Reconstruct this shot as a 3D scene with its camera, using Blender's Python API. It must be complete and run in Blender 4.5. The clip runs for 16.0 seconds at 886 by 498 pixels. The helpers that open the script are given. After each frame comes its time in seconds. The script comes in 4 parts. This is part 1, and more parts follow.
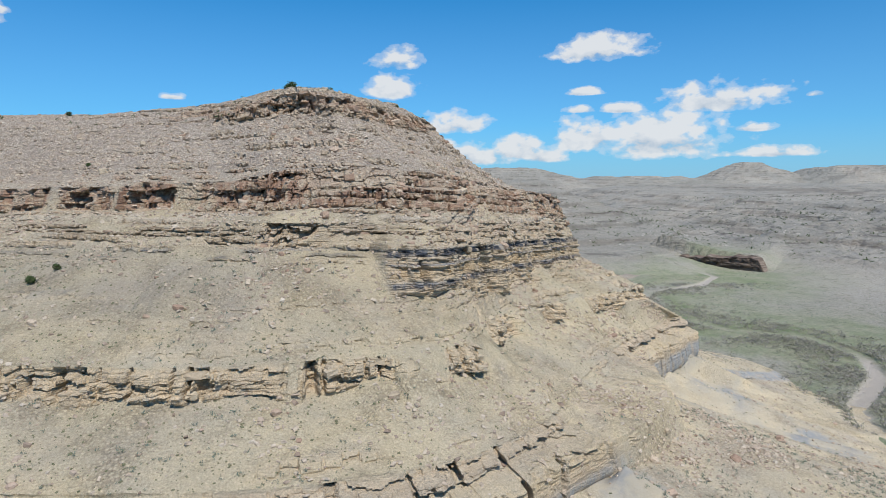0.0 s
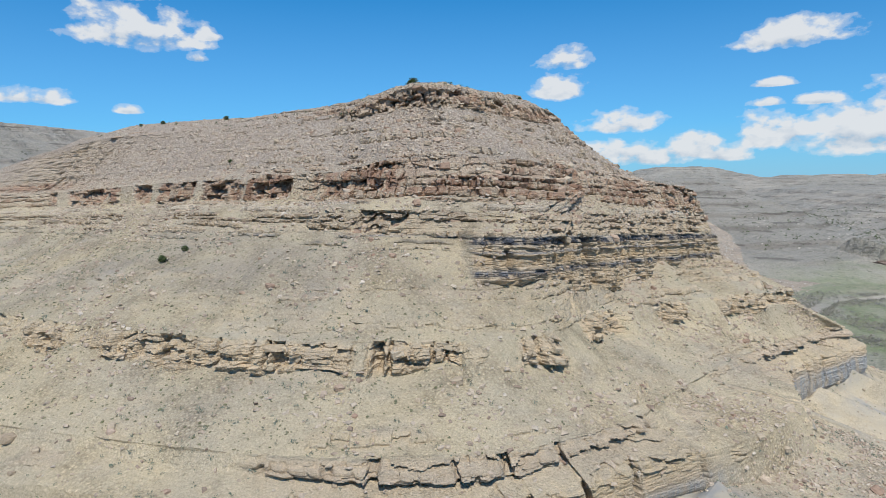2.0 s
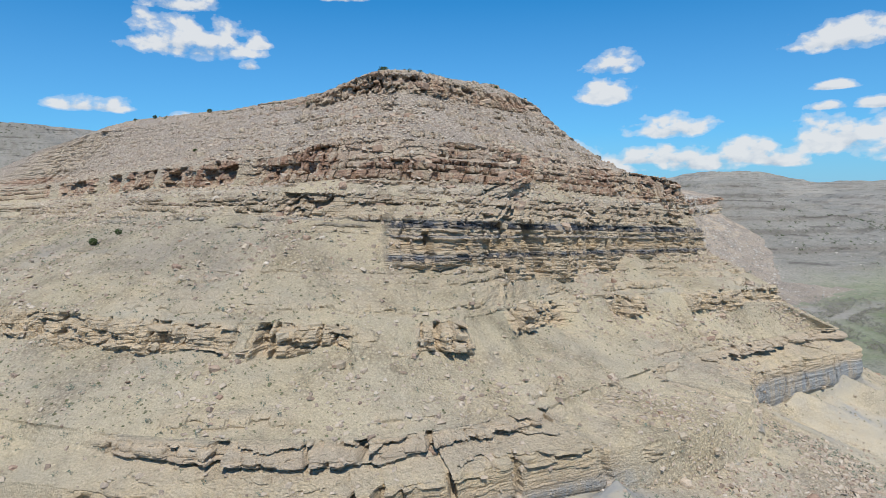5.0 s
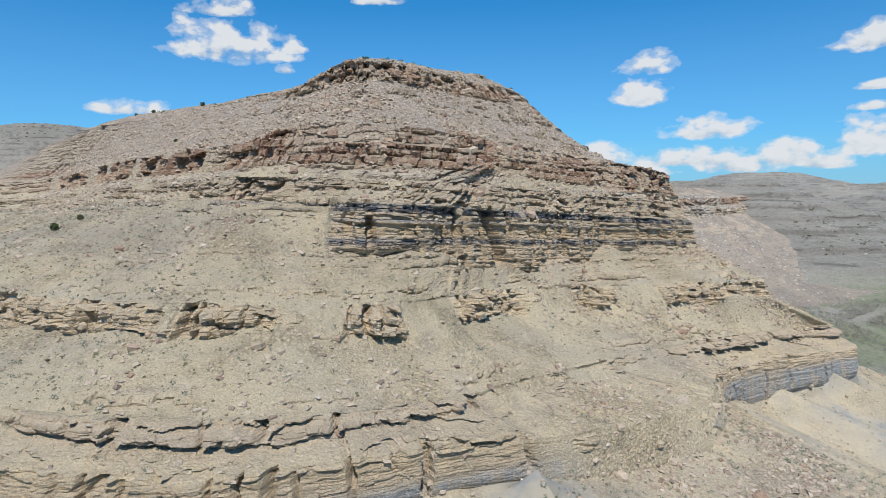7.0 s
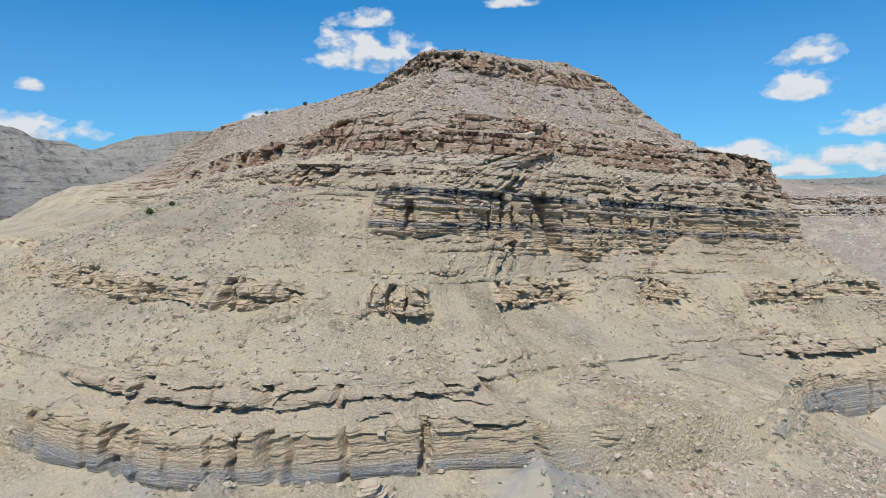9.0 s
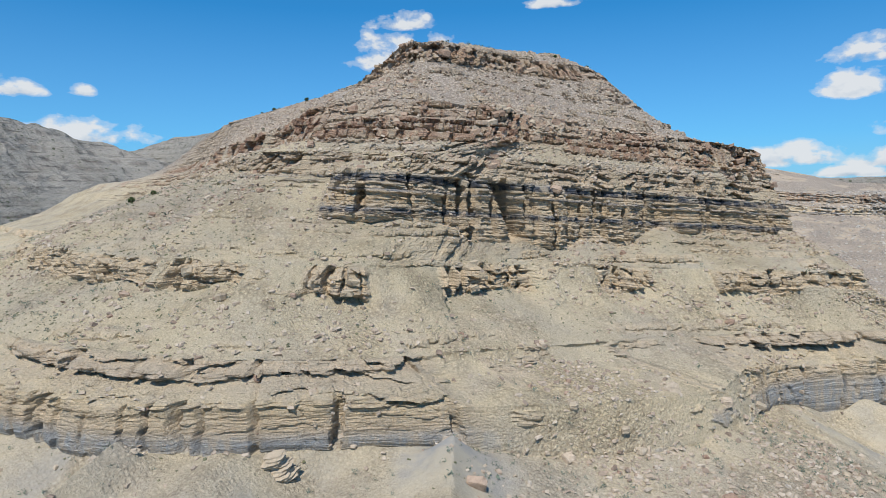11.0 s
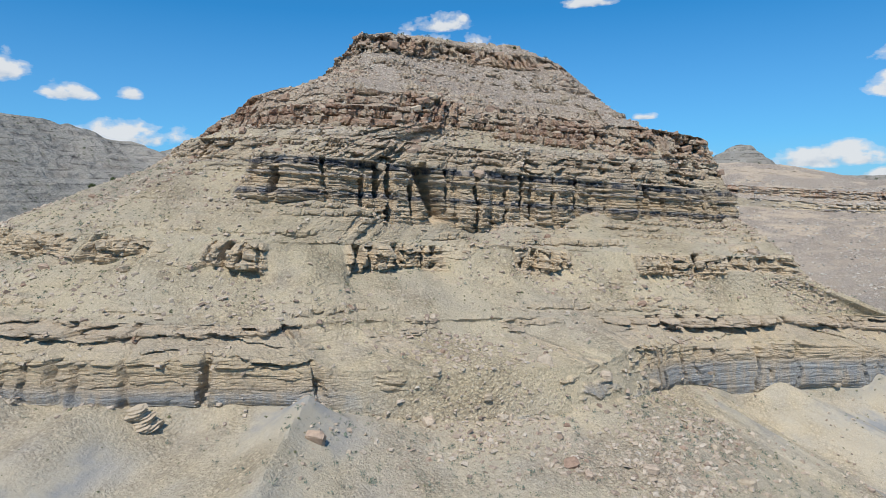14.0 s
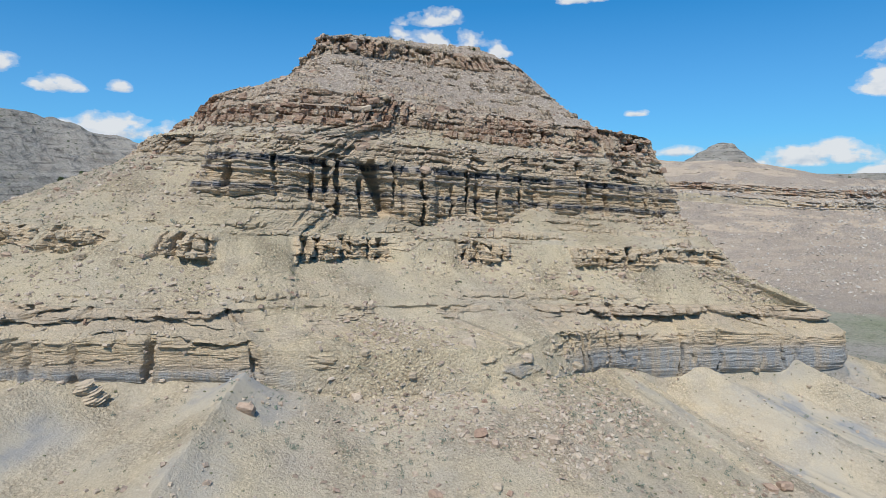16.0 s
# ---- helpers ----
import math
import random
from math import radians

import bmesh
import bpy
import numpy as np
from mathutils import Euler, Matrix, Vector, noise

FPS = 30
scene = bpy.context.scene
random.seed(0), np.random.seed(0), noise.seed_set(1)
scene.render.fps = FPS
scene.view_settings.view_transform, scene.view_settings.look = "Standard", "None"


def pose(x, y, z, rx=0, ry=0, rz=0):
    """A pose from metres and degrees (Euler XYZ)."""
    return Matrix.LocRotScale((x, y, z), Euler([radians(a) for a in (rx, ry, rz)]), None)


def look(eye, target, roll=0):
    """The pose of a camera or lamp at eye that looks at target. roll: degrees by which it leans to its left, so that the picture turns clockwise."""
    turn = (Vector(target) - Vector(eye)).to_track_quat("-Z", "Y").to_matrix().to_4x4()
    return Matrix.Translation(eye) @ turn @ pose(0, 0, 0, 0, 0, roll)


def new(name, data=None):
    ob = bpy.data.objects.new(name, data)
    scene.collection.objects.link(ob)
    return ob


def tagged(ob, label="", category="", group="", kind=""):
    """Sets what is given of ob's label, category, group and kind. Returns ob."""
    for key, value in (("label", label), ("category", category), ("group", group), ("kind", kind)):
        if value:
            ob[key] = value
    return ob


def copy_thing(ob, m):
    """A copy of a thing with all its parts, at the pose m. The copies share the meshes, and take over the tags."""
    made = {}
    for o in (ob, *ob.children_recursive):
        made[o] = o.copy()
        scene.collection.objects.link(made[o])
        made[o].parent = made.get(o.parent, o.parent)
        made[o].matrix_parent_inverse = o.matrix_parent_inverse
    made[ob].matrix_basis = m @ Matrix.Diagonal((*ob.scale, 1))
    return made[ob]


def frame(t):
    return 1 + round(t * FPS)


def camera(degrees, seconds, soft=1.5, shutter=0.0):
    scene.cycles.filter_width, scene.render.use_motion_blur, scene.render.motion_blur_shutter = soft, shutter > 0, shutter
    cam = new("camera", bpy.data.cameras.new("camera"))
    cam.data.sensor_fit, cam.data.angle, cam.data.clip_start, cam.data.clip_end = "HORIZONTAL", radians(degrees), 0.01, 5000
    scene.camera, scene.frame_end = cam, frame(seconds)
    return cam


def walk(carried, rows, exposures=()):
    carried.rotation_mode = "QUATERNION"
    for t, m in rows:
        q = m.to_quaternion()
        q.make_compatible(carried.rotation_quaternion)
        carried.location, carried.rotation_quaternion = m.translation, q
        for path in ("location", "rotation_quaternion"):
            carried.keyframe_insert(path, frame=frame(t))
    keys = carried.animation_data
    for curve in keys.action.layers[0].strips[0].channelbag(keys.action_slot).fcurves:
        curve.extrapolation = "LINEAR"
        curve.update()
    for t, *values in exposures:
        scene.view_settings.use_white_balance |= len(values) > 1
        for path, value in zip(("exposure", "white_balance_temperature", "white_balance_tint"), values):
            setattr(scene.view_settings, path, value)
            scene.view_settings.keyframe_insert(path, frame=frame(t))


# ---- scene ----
cam = camera(70.9, 16.0, soft=0.8)
METRES, EYE, TILT, LEAN, TURN = 100.0, 80.0, -6.4, 0.0, 0.0
ROWS = [
    (0.0, 0.0, 0.0, 0.0, -0.0, 0.0, 0.0),
    (0.5, 0.0273, 0.0047, -0.0063, 4.43, 0.07, -0.28),
    (1.0, 0.0571, 0.0109, -0.0114, 9.56, 0.05, -0.64),
    (1.5, 0.0861, 0.02, -0.0162, 12.58, 0.05, -0.88),
    (2.0, 0.1147, 0.0314, -0.0214, 14.99, 0.07, -1.05),
    (2.5, 0.1435, 0.0447, -0.0261, 16.7, 0.1, -1.2),
    (3.0, 0.1715, 0.0595, -0.0309, 17.59, 0.18, -1.31),
    (3.5, 0.1993, 0.0752, -0.0351, 18.14, 0.23, -1.4),
    (4.0, 0.227, 0.0914, -0.0395, 18.53, 0.32, -1.49),
    (4.5, 0.2543, 0.1082, -0.0442, 18.75, 0.41, -1.56),
    (5.0, 0.2813, 0.1249, -0.0493, 19.04, 0.48, -1.65),
    (7.5, 0.419, 0.2042, -0.0755, 24.65, 0.64, -2.38),
    (8.0, 0.4476, 0.22, -0.0807, 29.61, 0.41, -2.77),
    (8.5, 0.4754, 0.2368, -0.0856, 32.4, 0.28, -2.97),
    (11.0, 0.6081, 0.3259, -0.1072, 37.46, 0.2, -3.44),
    (11.5, 0.6353, 0.3421, -0.111, 38.35, 0.15, -3.53),
    (12.0, 0.6634, 0.3585, -0.1147, 39.26, 0.1, -3.61),
    (12.5, 0.6917, 0.3749, -0.1187, 39.96, 0.09, -3.68),
    (13.0, 0.7199, 0.3914, -0.1223, 40.43, 0.08, -3.72),
    (13.5, 0.7483, 0.4067, -0.1252, 40.68, 0.09, -3.77),
    (14.0, 0.7764, 0.4191, -0.1271, 40.72, 0.08, -3.82),
    (14.5, 0.8039, 0.4266, -0.1279, 40.53, 0.02, -3.9),
    (15.0, 0.8302, 0.4291, -0.1277, 40.33, -0.08, -3.95),
    (15.5, 0.8552, 0.427, -0.1275, 40.14, -0.18, -4.07),
    (16.0, 0.8779, 0.4208, -0.128, 39.92, -0.26, -4.11),
]
walk(cam, [(t, pose(0, 0, EYE, TILT, LEAN, TURN) @ pose(METRES * x, METRES * y, METRES * z, 90 + pitch, roll, yaw)) for t, x, y, z, yaw, pitch, roll in ROWS])

# ---- world and sun ----
SUN_AZ, SUN_EL = (0.42, -1.0), 57.0          # where the sun stands, seen from the place
world = bpy.data.worlds.new("sky")
scene.world = world
world.use_nodes = True


def math_node(nt, op, a, b=None, c=None, clamp=False):
    n = nt.nodes.new("ShaderNodeMath")
    n.operation, n.use_clamp = op, clamp
    for i, v in enumerate((a, b, c)):
        if v is None:
            continue
        if isinstance(v, (int, float)):
            n.inputs[i].default_value = v
        else:
            nt.links.new(v, n.inputs[i])
    return n.outputs[0]


def ramp_node(nt, fac, stops, mode="LINEAR"):
    n = nt.nodes.new("ShaderNodeValToRGB")
    n.color_ramp.interpolation = mode
    e = n.color_ramp.elements
    while len(e) < len(stops):
        e.new(0.5)
    for el, (p, c) in zip(e, stops):
        el.position, el.color = p, (*c, 1.0) if len(c) == 3 else c
    nt.links.new(fac, n.inputs[0])
    return n.outputs[0]


def mix_node(nt, fac, a, b, blend="MIX"):
    n = nt.nodes.new("ShaderNodeMix")
    n.data_type, n.blend_type = "RGBA", blend
    for i, v in ((0, fac), (6, a), (7, b)):
        if isinstance(v, (int, float)):
            n.inputs[i].default_value = v
        elif isinstance(v, tuple):
            n.inputs[i].default_value = (*v, 1.0)
        else:
            nt.links.new(v, n.inputs[i])
    return n.outputs[2]


def noise_node(nt, vec, scale, detail=4.0, rough=0.55, dist=0.0):
    n = nt.nodes.new("ShaderNodeTexNoise")
    n.inputs["Scale"].default_value, n.inputs["Detail"].default_value = scale, detail
    n.inputs["Roughness"].default_value, n.inputs["Distortion"].default_value = rough, dist
    if vec is not None:
        nt.links.new(vec, n.inputs["Vector"])
    return n.outputs["Fac"]


# fair-weather clouds: heading, elevation, half width, half height, all in degrees
CLOUDS = [
    (-4.1, 10.5, 2.3, 1.04), (-4.5, 8.1, 2.3, 1.21), (0.8, 5.0, 3.3, 1.1), (3.4, 2.2, 3.8, 1.11), (13.7, 11.1, 3.8, 1.19),
    (12.6, 7.6, 1.7, 0.38), (12.4, 6.1, 1.5, 0.39), (15.5, 6.1, 1.9, 0.48), (12.9, 3.8, 3.4, 1.71), (18.8, 3.7, 5.7, 2.13),
    (23.4, 6.7, 4.6, 1.35), (26.0, 4.2, 1.6, 0.41), (9.0, 2.1, 2.2, 0.75), (-23.1, 6.8, 1.0, 0.32), (30.5, 6.6, 0.8, 0.25),
    (-40.3, 12.3, 5.2, 1.73), (-35.2, 12.3, 1.3, 0.63), (-35.9, 10.5, 0.9, 0.46), (-48.2, 6.8, 3.0, 0.69), (-41.3, 6.1, 1.0, 0.41),
    (-41.0, 15.1, 2.6, 0.82), (-71.6, 8.3, 1.6, 0.82), (-67.1, 8.4, 1.0, 0.51), (-68.0, 5.2, 5.2, 1.22),
]
CLOUDS_EAST = [(-1.0, 2.6, 4.2, 0.9), (6.5, 2.7, 3.4, 1.2), (27.5, 2.2, 3.5, 0.5), (-4.5, 1.6, 3.0, 0.5)]
CLOUDS_WEST = [(-27.7, 16.4, 2.2, 0.53), (-9.5, 2.9, 4.7, 0.96), (-19.6, 3.4, 1.8, 0.48), (-76.5, 9.6, 2.6, 1.2)]


def build_sky():
    nt = world.node_tree
    nt.nodes.clear()
    out = nt.nodes.new("ShaderNodeOutputWorld")
    bg = nt.nodes.new("ShaderNodeBackground")
    sky = nt.nodes.new("ShaderNodeTexSky")
    sky.sky_type, sky.sun_disc = "NISHITA", False
    sky.sun_elevation, sky.sun_rotation = radians(SUN_EL), math.atan2(SUN_AZ[0], SUN_AZ[1])
    sky.altitude, sky.air_density, sky.dust_density, sky.ozone_density = 1600, 1.0, 0.0, 4.0
    co = nt.nodes.new("ShaderNodeTexCoord")
    d = co.outputs["Generated"]
    sep = nt.nodes.new("ShaderNodeSeparateXYZ")
    nt.links.new(d, sep.inputs[0])
    deg = 180 / math.pi
    az = math_node(nt, "MULTIPLY", math_node(nt, "ARCTAN2", sep.outputs[0], sep.outputs[1]), deg)
    el = math_node(nt, "MULTIPLY", math_node(nt, "ARCSINE", sep.outputs[2]), deg)
    flat = nt.nodes.new("ShaderNodeCombineXYZ")
    nt.links.new(az, flat.inputs[0])
    nt.links.new(math_node(nt, "MULTIPLY", el, 1.5), flat.inputs[1])
    puff = noise_node(nt, flat.outputs[0], 0.55, 7.0, 0.52, 0.1)
    curl = noise_node(nt, flat.outputs[0], 0.3, 3.0, 0.5)
    wob = math_node(nt, "ADD", math_node(nt, "MULTIPLY", math_node(nt, "SUBTRACT", puff, 0.5), 2.9),
                    math_node(nt, "MULTIPLY", math_node(nt, "SUBTRACT", curl, 0.5), 2.4))
    mask = under = None
    for a, e, w, h in CLOUDS + CLOUDS_EAST + CLOUDS_WEST:
        u = math_node(nt, "DIVIDE", math_node(nt, "SUBTRACT", az, a), w * 1.22)
        v = math_node(nt, "DIVIDE", math_node(nt, "SUBTRACT", el, e - 0.3 * h), h * 1.6)
        low = math_node(nt, "MULTIPLY", math_node(nt, "MINIMUM", v, 0.0), 1.7)
        vv = math_node(nt, "ADD", v, low)
        r = math_node(nt, "ADD", math_node(nt, "MULTIPLY", u, u), math_node(nt, "MULTIPLY", vv, vv))
        den = math_node(nt, "MAXIMUM", math_node(nt, "SUBTRACT", 1.05, math_node(nt, "MULTIPLY", r, 1.15)), -3.0)
        mask = den if mask is None else math_node(nt, "MAXIMUM", mask, den)
        shade = math_node(nt, "MULTIPLY", math_node(nt, "MAXIMUM", den, 0.0), math_node(nt, "SUBTRACT", 0.25, v))
        under = shade if under is None else math_node(nt, "MAXIMUM", under, shade)
    body = math_node(nt, "ADD", mask, wob)
    cover = ramp_node(nt, body, [(0.0, (0, 0, 0)), (0.3, (0.3, 0.3, 0.3)), (0.8, (0.95, 0.95, 0.95))], "EASE")
    base = math_node(nt, "SUBTRACT", math_node(nt, "MULTIPLY", under, 1.1), math_node(nt, "MULTIPLY", math_node(nt, "SUBTRACT", puff, 0.5), 1.8))
    tint = ramp_node(nt, base, [(0.1, (9.2, 9.5, 9.8)), (0.35, (7.8, 8.4, 9.1)), (0.7, (5.0, 6.2, 7.6))])
    veil = ramp_node(nt, math_node(nt, "DIVIDE", el, 16.0), [(0.0, (0.72, 0.72, 0.72)), (0.3, (0.33, 0.33, 0.33)), (1.0, (0, 0, 0))])
    clear = mix_node(nt, 1.0, sky.outputs[0], (0.22, 1.06, 1.47), "MULTIPLY")
    clear = mix_node(nt, 1.0, clear, (0.1, 0.5, 1.0), "ADD")
    haze = mix_node(nt, veil, clear, (3.7, 5.7, 8.6))
    nt.links.new(mix_node(nt, cover, haze, tint), bg.inputs[0])
    bg.inputs[1].default_value = 0.082
    nt.links.new(bg.outputs[0], out.inputs[0])


build_sky()
sun_data = bpy.data.lights.new("sun", "SUN")
sun_data.energy, sun_data.angle, sun_data.color = 4.7, radians(0.53), (1.0, 0.945, 0.87)
sun = new("sun", sun_data)
ce = math.cos(radians(SUN_EL))
sun.matrix_world = look((SUN_AZ[0] * ce * 300, SUN_AZ[1] * ce * 300, math.sin(radians(SUN_EL)) * 300), (0, 0, 0))
scene.view_settings.exposure = 0.0

# ---- noise helpers ----


def hash3(i, j, k, seed=0):
    with np.errstate(over="ignore"):
        n = (i.astype(np.int64) * 374761393 + j.astype(np.int64) * 668265263 + k.astype(np.int64) * 2147483647 + seed * 144665) & 0xFFFFFFFF
        n = ((n ^ (n >> 13)) * 1274126177) & 0xFFFFFFFF
        n = ((n ^ (n >> 16)) * 2246822519) & 0xFFFFFFFF
    return ((n ^ (n >> 15)) & 0xFFFFFF) / float(0xFFFFFF)


def vnoise(x, y, z, seed=0):
    """Value noise, 0 to 1."""
    x, y, z = np.broadcast_arrays(*(np.asarray(a, float) for a in (x, y, z)))
    i, j, k = np.floor(x), np.floor(y), np.floor(z)
    f = [a - b for a, b in ((x, i), (y, j), (z, k))]
    f = [a * a * (3 - 2 * a) for a in f]
    r = 0
    for a in (0, 1):
        for b in (0, 1):
            for c in (0, 1):
                w = (f[0] if a else 1 - f[0]) * (f[1] if b else 1 - f[1]) * (f[2] if c else 1 - f[2])
                r = r + w * hash3(i + a, j + b, k + c, seed)
    return r


def fbm(x, y, z, octaves=4, seed=0):
    """Fractal noise, about -1 to 1."""
    r, amp, tot = 0, 1.0, 0
    for o in range(octaves):
        f = 2.03 ** o
        r = r + amp * (vnoise(x * f, y * f, z * f, seed + o) * 2 - 1)
        tot += amp
        amp *= 0.5
    return r / tot


def smooth(a, b, x):
    t = np.clip((x - a) / (b - a), 0, 1)
    return t * t * (3 - 2 * t)


def catmull(points, u):
    p = np.asarray(points, float)
    n = len(p)
    i = np.clip(np.floor(u).astype(int), 0, n - 2)
    f = (u - i)[:, None]
    g = lambda k: p[np.clip(i + k, 0, n - 1)]
    a, b, c, d = g(-1), g(0), g(1), g(2)
    return 0.5 * (2 * b + (c - a) * f + (2 * a - 5 * b + 4 * c - d) * f ** 2 + (3 * b - a - 3 * c + d) * f ** 3)


DIP = 0.07                                     # the beds sink northwards


def grid_mesh(name, pts, attrs, wrap=False):
    """A mesh from a grid of points, shape (rows, columns, 3), with float attributes."""
    r, c = pts.shape[:2]
    a = np.arange(r * c).reshape(r, c)
    if wrap:
        a = np.hstack([a, a[:, :1]])
    q = np.stack([a[:-1, :-1], a[:-1, 1:], a[1:, 1:], a[1:, :-1]], -1).reshape(-1, 4)
    me = bpy.data.meshes.new(name)
    me.vertices.add(r * c)
    me.vertices.foreach_set("co", pts.reshape(-1).astype(np.float32))
    me.loops.add(q.size)
    me.loops.foreach_set("vertex_index", q.reshape(-1).astype(np.int32))
    me.polygons.add(len(q))
    me.polygons.foreach_set("loop_start", np.arange(0, q.size, 4, dtype=np.int32))
    me.polygons.foreach_set("loop_total", np.full(len(q), 4, dtype=np.int32))
    me.update(calc_edges=True)
    for key, val in attrs.items():
        at = me.attributes.new(key, "FLOAT", "POINT")
        at.data.foreach_set("value", np.asarray(val, np.float32).reshape(-1))
    return me


# ---- materials ----


def material(name, rough=0.95):
    m = bpy.data.materials.new(name)
    m.use_nodes = True
    nt = m.node_tree
    b = nt.nodes["Principled BSDF"]
    b.inputs["Roughness"].default_value = rough
    b.inputs["Specular IOR Level"].default_value = 0.15
    return m, nt, b


def attr_node(nt, name):
    n = nt.nodes.new("ShaderNodeAttribute")
    n.attribute_name = name
    return n.outputs["Fac"]


def position(nt):
    return nt.nodes.new("ShaderNodeNewGeometry").outputs["Position"]


def scaled(nt, vec, s):
    n = nt.nodes.new("ShaderNodeVectorMath")
    n.operation = "MULTIPLY"
    nt.links.new(vec, n.inputs[0])
    n.inputs[1].default_value = s
    return n.outputs[0]


def bump(nt, b, height, strength, dist):
    n = nt.nodes.new("ShaderNodeBump")
    n.inputs["Strength"].default_value, n.inputs["Distance"].default_value = strength, dist
    nt.links.new(height, n.inputs["Height"])
    nt.links.new(n.outputs[0], b.inputs["Normal"])


SAND, BUFF, YELLOW = (0.50, 0.42, 0.325), (0.56, 0.465, 0.34), (0.54, 0.425, 0.28)
RED, DARKRED, COAL = (0.42, 0.295, 0.215), (0.315, 0.205, 0.15), (0.08, 0.09, 0.11)
SLATE, GREY, PALE = (0.24, 0.255, 0.275), (0.44, 0.415, 0.37), (0.60, 0.54, 0.45)
DUSK = (0.36, 0.375, 0.38)
H0, H1 = 30.0, 110.0


def butte_material():
    m, nt, b = material("layered_sandstone")
    pos = position(nt)
    h = attr_node(nt, "bed")
    cliff = attr_node(nt, "rock")
    fine = noise_node(nt, scaled(nt, pos, (0.25, 0.25, 3.0)), 1.0, 5.0, 0.6)
    hh = math_node(nt, "ADD", h, math_node(nt, "MULTIPLY", math_node(nt, "SUBTRACT", fine, 0.5), 0.9))
    fac = math_node(nt, "DIVIDE", math_node(nt, "SUBTRACT", hh, H0), H1 - H0)
    p = lambda v: (v - H0) / (H1 - H0)
    beds = [(39.4, DUSK), (40.5, BUFF), (43.2, (0.60, 0.50, 0.34)), (44.6, SAND), (46, BUFF),
            (54, (0.62, 0.51, 0.36)), (56.2, (0.58, 0.48, 0.335)), (61.6, BUFF), (62.9, BUFF), (63.2, COAL), (63.45, COAL), (63.75, SLATE),
            (64.1, BUFF), (65.0, YELLOW), (66.3, BUFF), (66.55, SLATE), (66.8, BUFF), (67.5, BUFF), (67.85, COAL), (68.5, COAL), (68.8, SLATE), (69.2, BUFF),
            (72.5, (0.40, 0.32, 0.24)), (74.3, PALE), (74.9, RED), (78.5, DARKRED), (82.2, RED), (83.5, (0.46, 0.39, 0.31)), (96, (0.43, 0.355, 0.28)), (98.5, RED), (103, SAND)]
    rock = ramp_node(nt, fac, [(p(a), c) for a, c in beds])
    # thin beds between the thick ones
    thin = noise_node(nt, scaled(nt, pos, (0.03, 0.03, 3.6)), 1.0, 4.0, 0.75)
    rock = mix_node(nt, 0.55, rock, ramp_node(nt, thin, [(0.3, (0.42, 0.42, 0.42)), (0.42, (1.0, 0.99, 0.97)), (0.6, (1.16, 1.14, 1.1)), (0.72, (1.45, 1.41, 1.34))]), "MULTIPLY")
    blotch = noise_node(nt, pos, 0.35, 5.0, 0.65)
    rock = mix_node(nt, 0.5, rock, ramp_node(nt, blotch, [(0.3, (0.78, 0.75, 0.73)), (0.7, (1.25, 1.21, 1.15))]), "MULTIPLY")
    # buff wash that has run down over the beds
    run = noise_node(nt, scaled(nt, pos, (0.5, 0.5, 0.09)), 1.0, 5.0, 0.65)
    run = math_node(nt, "MULTIPLY", ramp_node(nt, run, [(0.47, (0, 0, 0)), (0.58, (1, 1, 1))]), 0.7)
    rock = mix_node(nt, run, rock, mix_node(nt, 0.6, (0.53, 0.445, 0.33), ramp_node(nt, thin, [(0.3, (0.5, 0.5, 0.5)), (0.45, (1, 1, 1)), (0.7, (1.2, 1.18, 1.15))]), "MULTIPLY"))
    # loose scree and clay between the ledges
    big = noise_node(nt, pos, 0.05, 4.0, 0.6)
    scree = ramp_node(nt, big, [(0.3, (0.45, 0.395, 0.305)), (0.45, (0.51, 0.445, 0.32)), (0.6, (0.57, 0.485, 0.325)), (0.75, (0.48, 0.42, 0.325))])
    up = nt.nodes.new("ShaderNodeMapRange")
    nt.links.new(h, up.inputs[0])
    up.inputs[1].default_value, up.inputs[2].default_value = 76, 84
    scree = mix_node(nt, up.outputs[0], scree, ramp_node(nt, big, [(0.3, (0.445, 0.39, 0.325)), (0.7, (0.515, 0.46, 0.385))]))
    tone_h = ramp_node(nt, math_node(nt, "DIVIDE", math_node(nt, "SUBTRACT", h, H0), H1 - H0), [(p(36), (1.04, 1.03, 1.05)), (p(46), (1.0, 1.0, 1.02)), (p(55), (0.89, 0.9, 0.92)), (p(62), (0.8, 0.805, 0.83)), (p(76), (0.9, 0.9, 0.92)), (p(86), (1.05, 1.04, 1.05))])
    scree = mix_node(nt, 1.0, scree, tone_h, "MULTIPLY")
    clay = attr_node(nt, "clay")
    scree = mix_node(nt, math_node(nt, "MULTIPLY", clay, 0.85), scree, ramp_node(nt, noise_node(nt, pos, 0.12, 4.0, 0.6), [(0.35, (0.375, 0.33, 0.25)), (0.47, (0.34, 0.315, 0.26)), (0.57, (0.225, 0.235, 0.24)), (0.7, (0.28, 0.275, 0.255))]))
    grit = noise_node(nt, pos, 2.2, 6.0, 0.75)
    calm = math_node(nt, "SUBTRACT", 1.0, math_node(nt, "MULTIPLY", clay, 0.8))
    scree = mix_node(nt, math_node(nt, "MULTIPLY", calm, 0.6), scree, ramp_node(nt, grit, [(0.28, (0.42, 0.4, 0.38)), (0.42, (0.9, 0.9, 0.88)), (0.6, (1.04, 1.03, 1.02)), (0.7, (1.4, 1.36, 1.3))]), "MULTIPLY")
    cells = nt.nodes.new("ShaderNodeTexVoronoi")
    cells.inputs["Scale"].default_value = 2.6
    nt.links.new(pos, cells.inputs["Vector"])
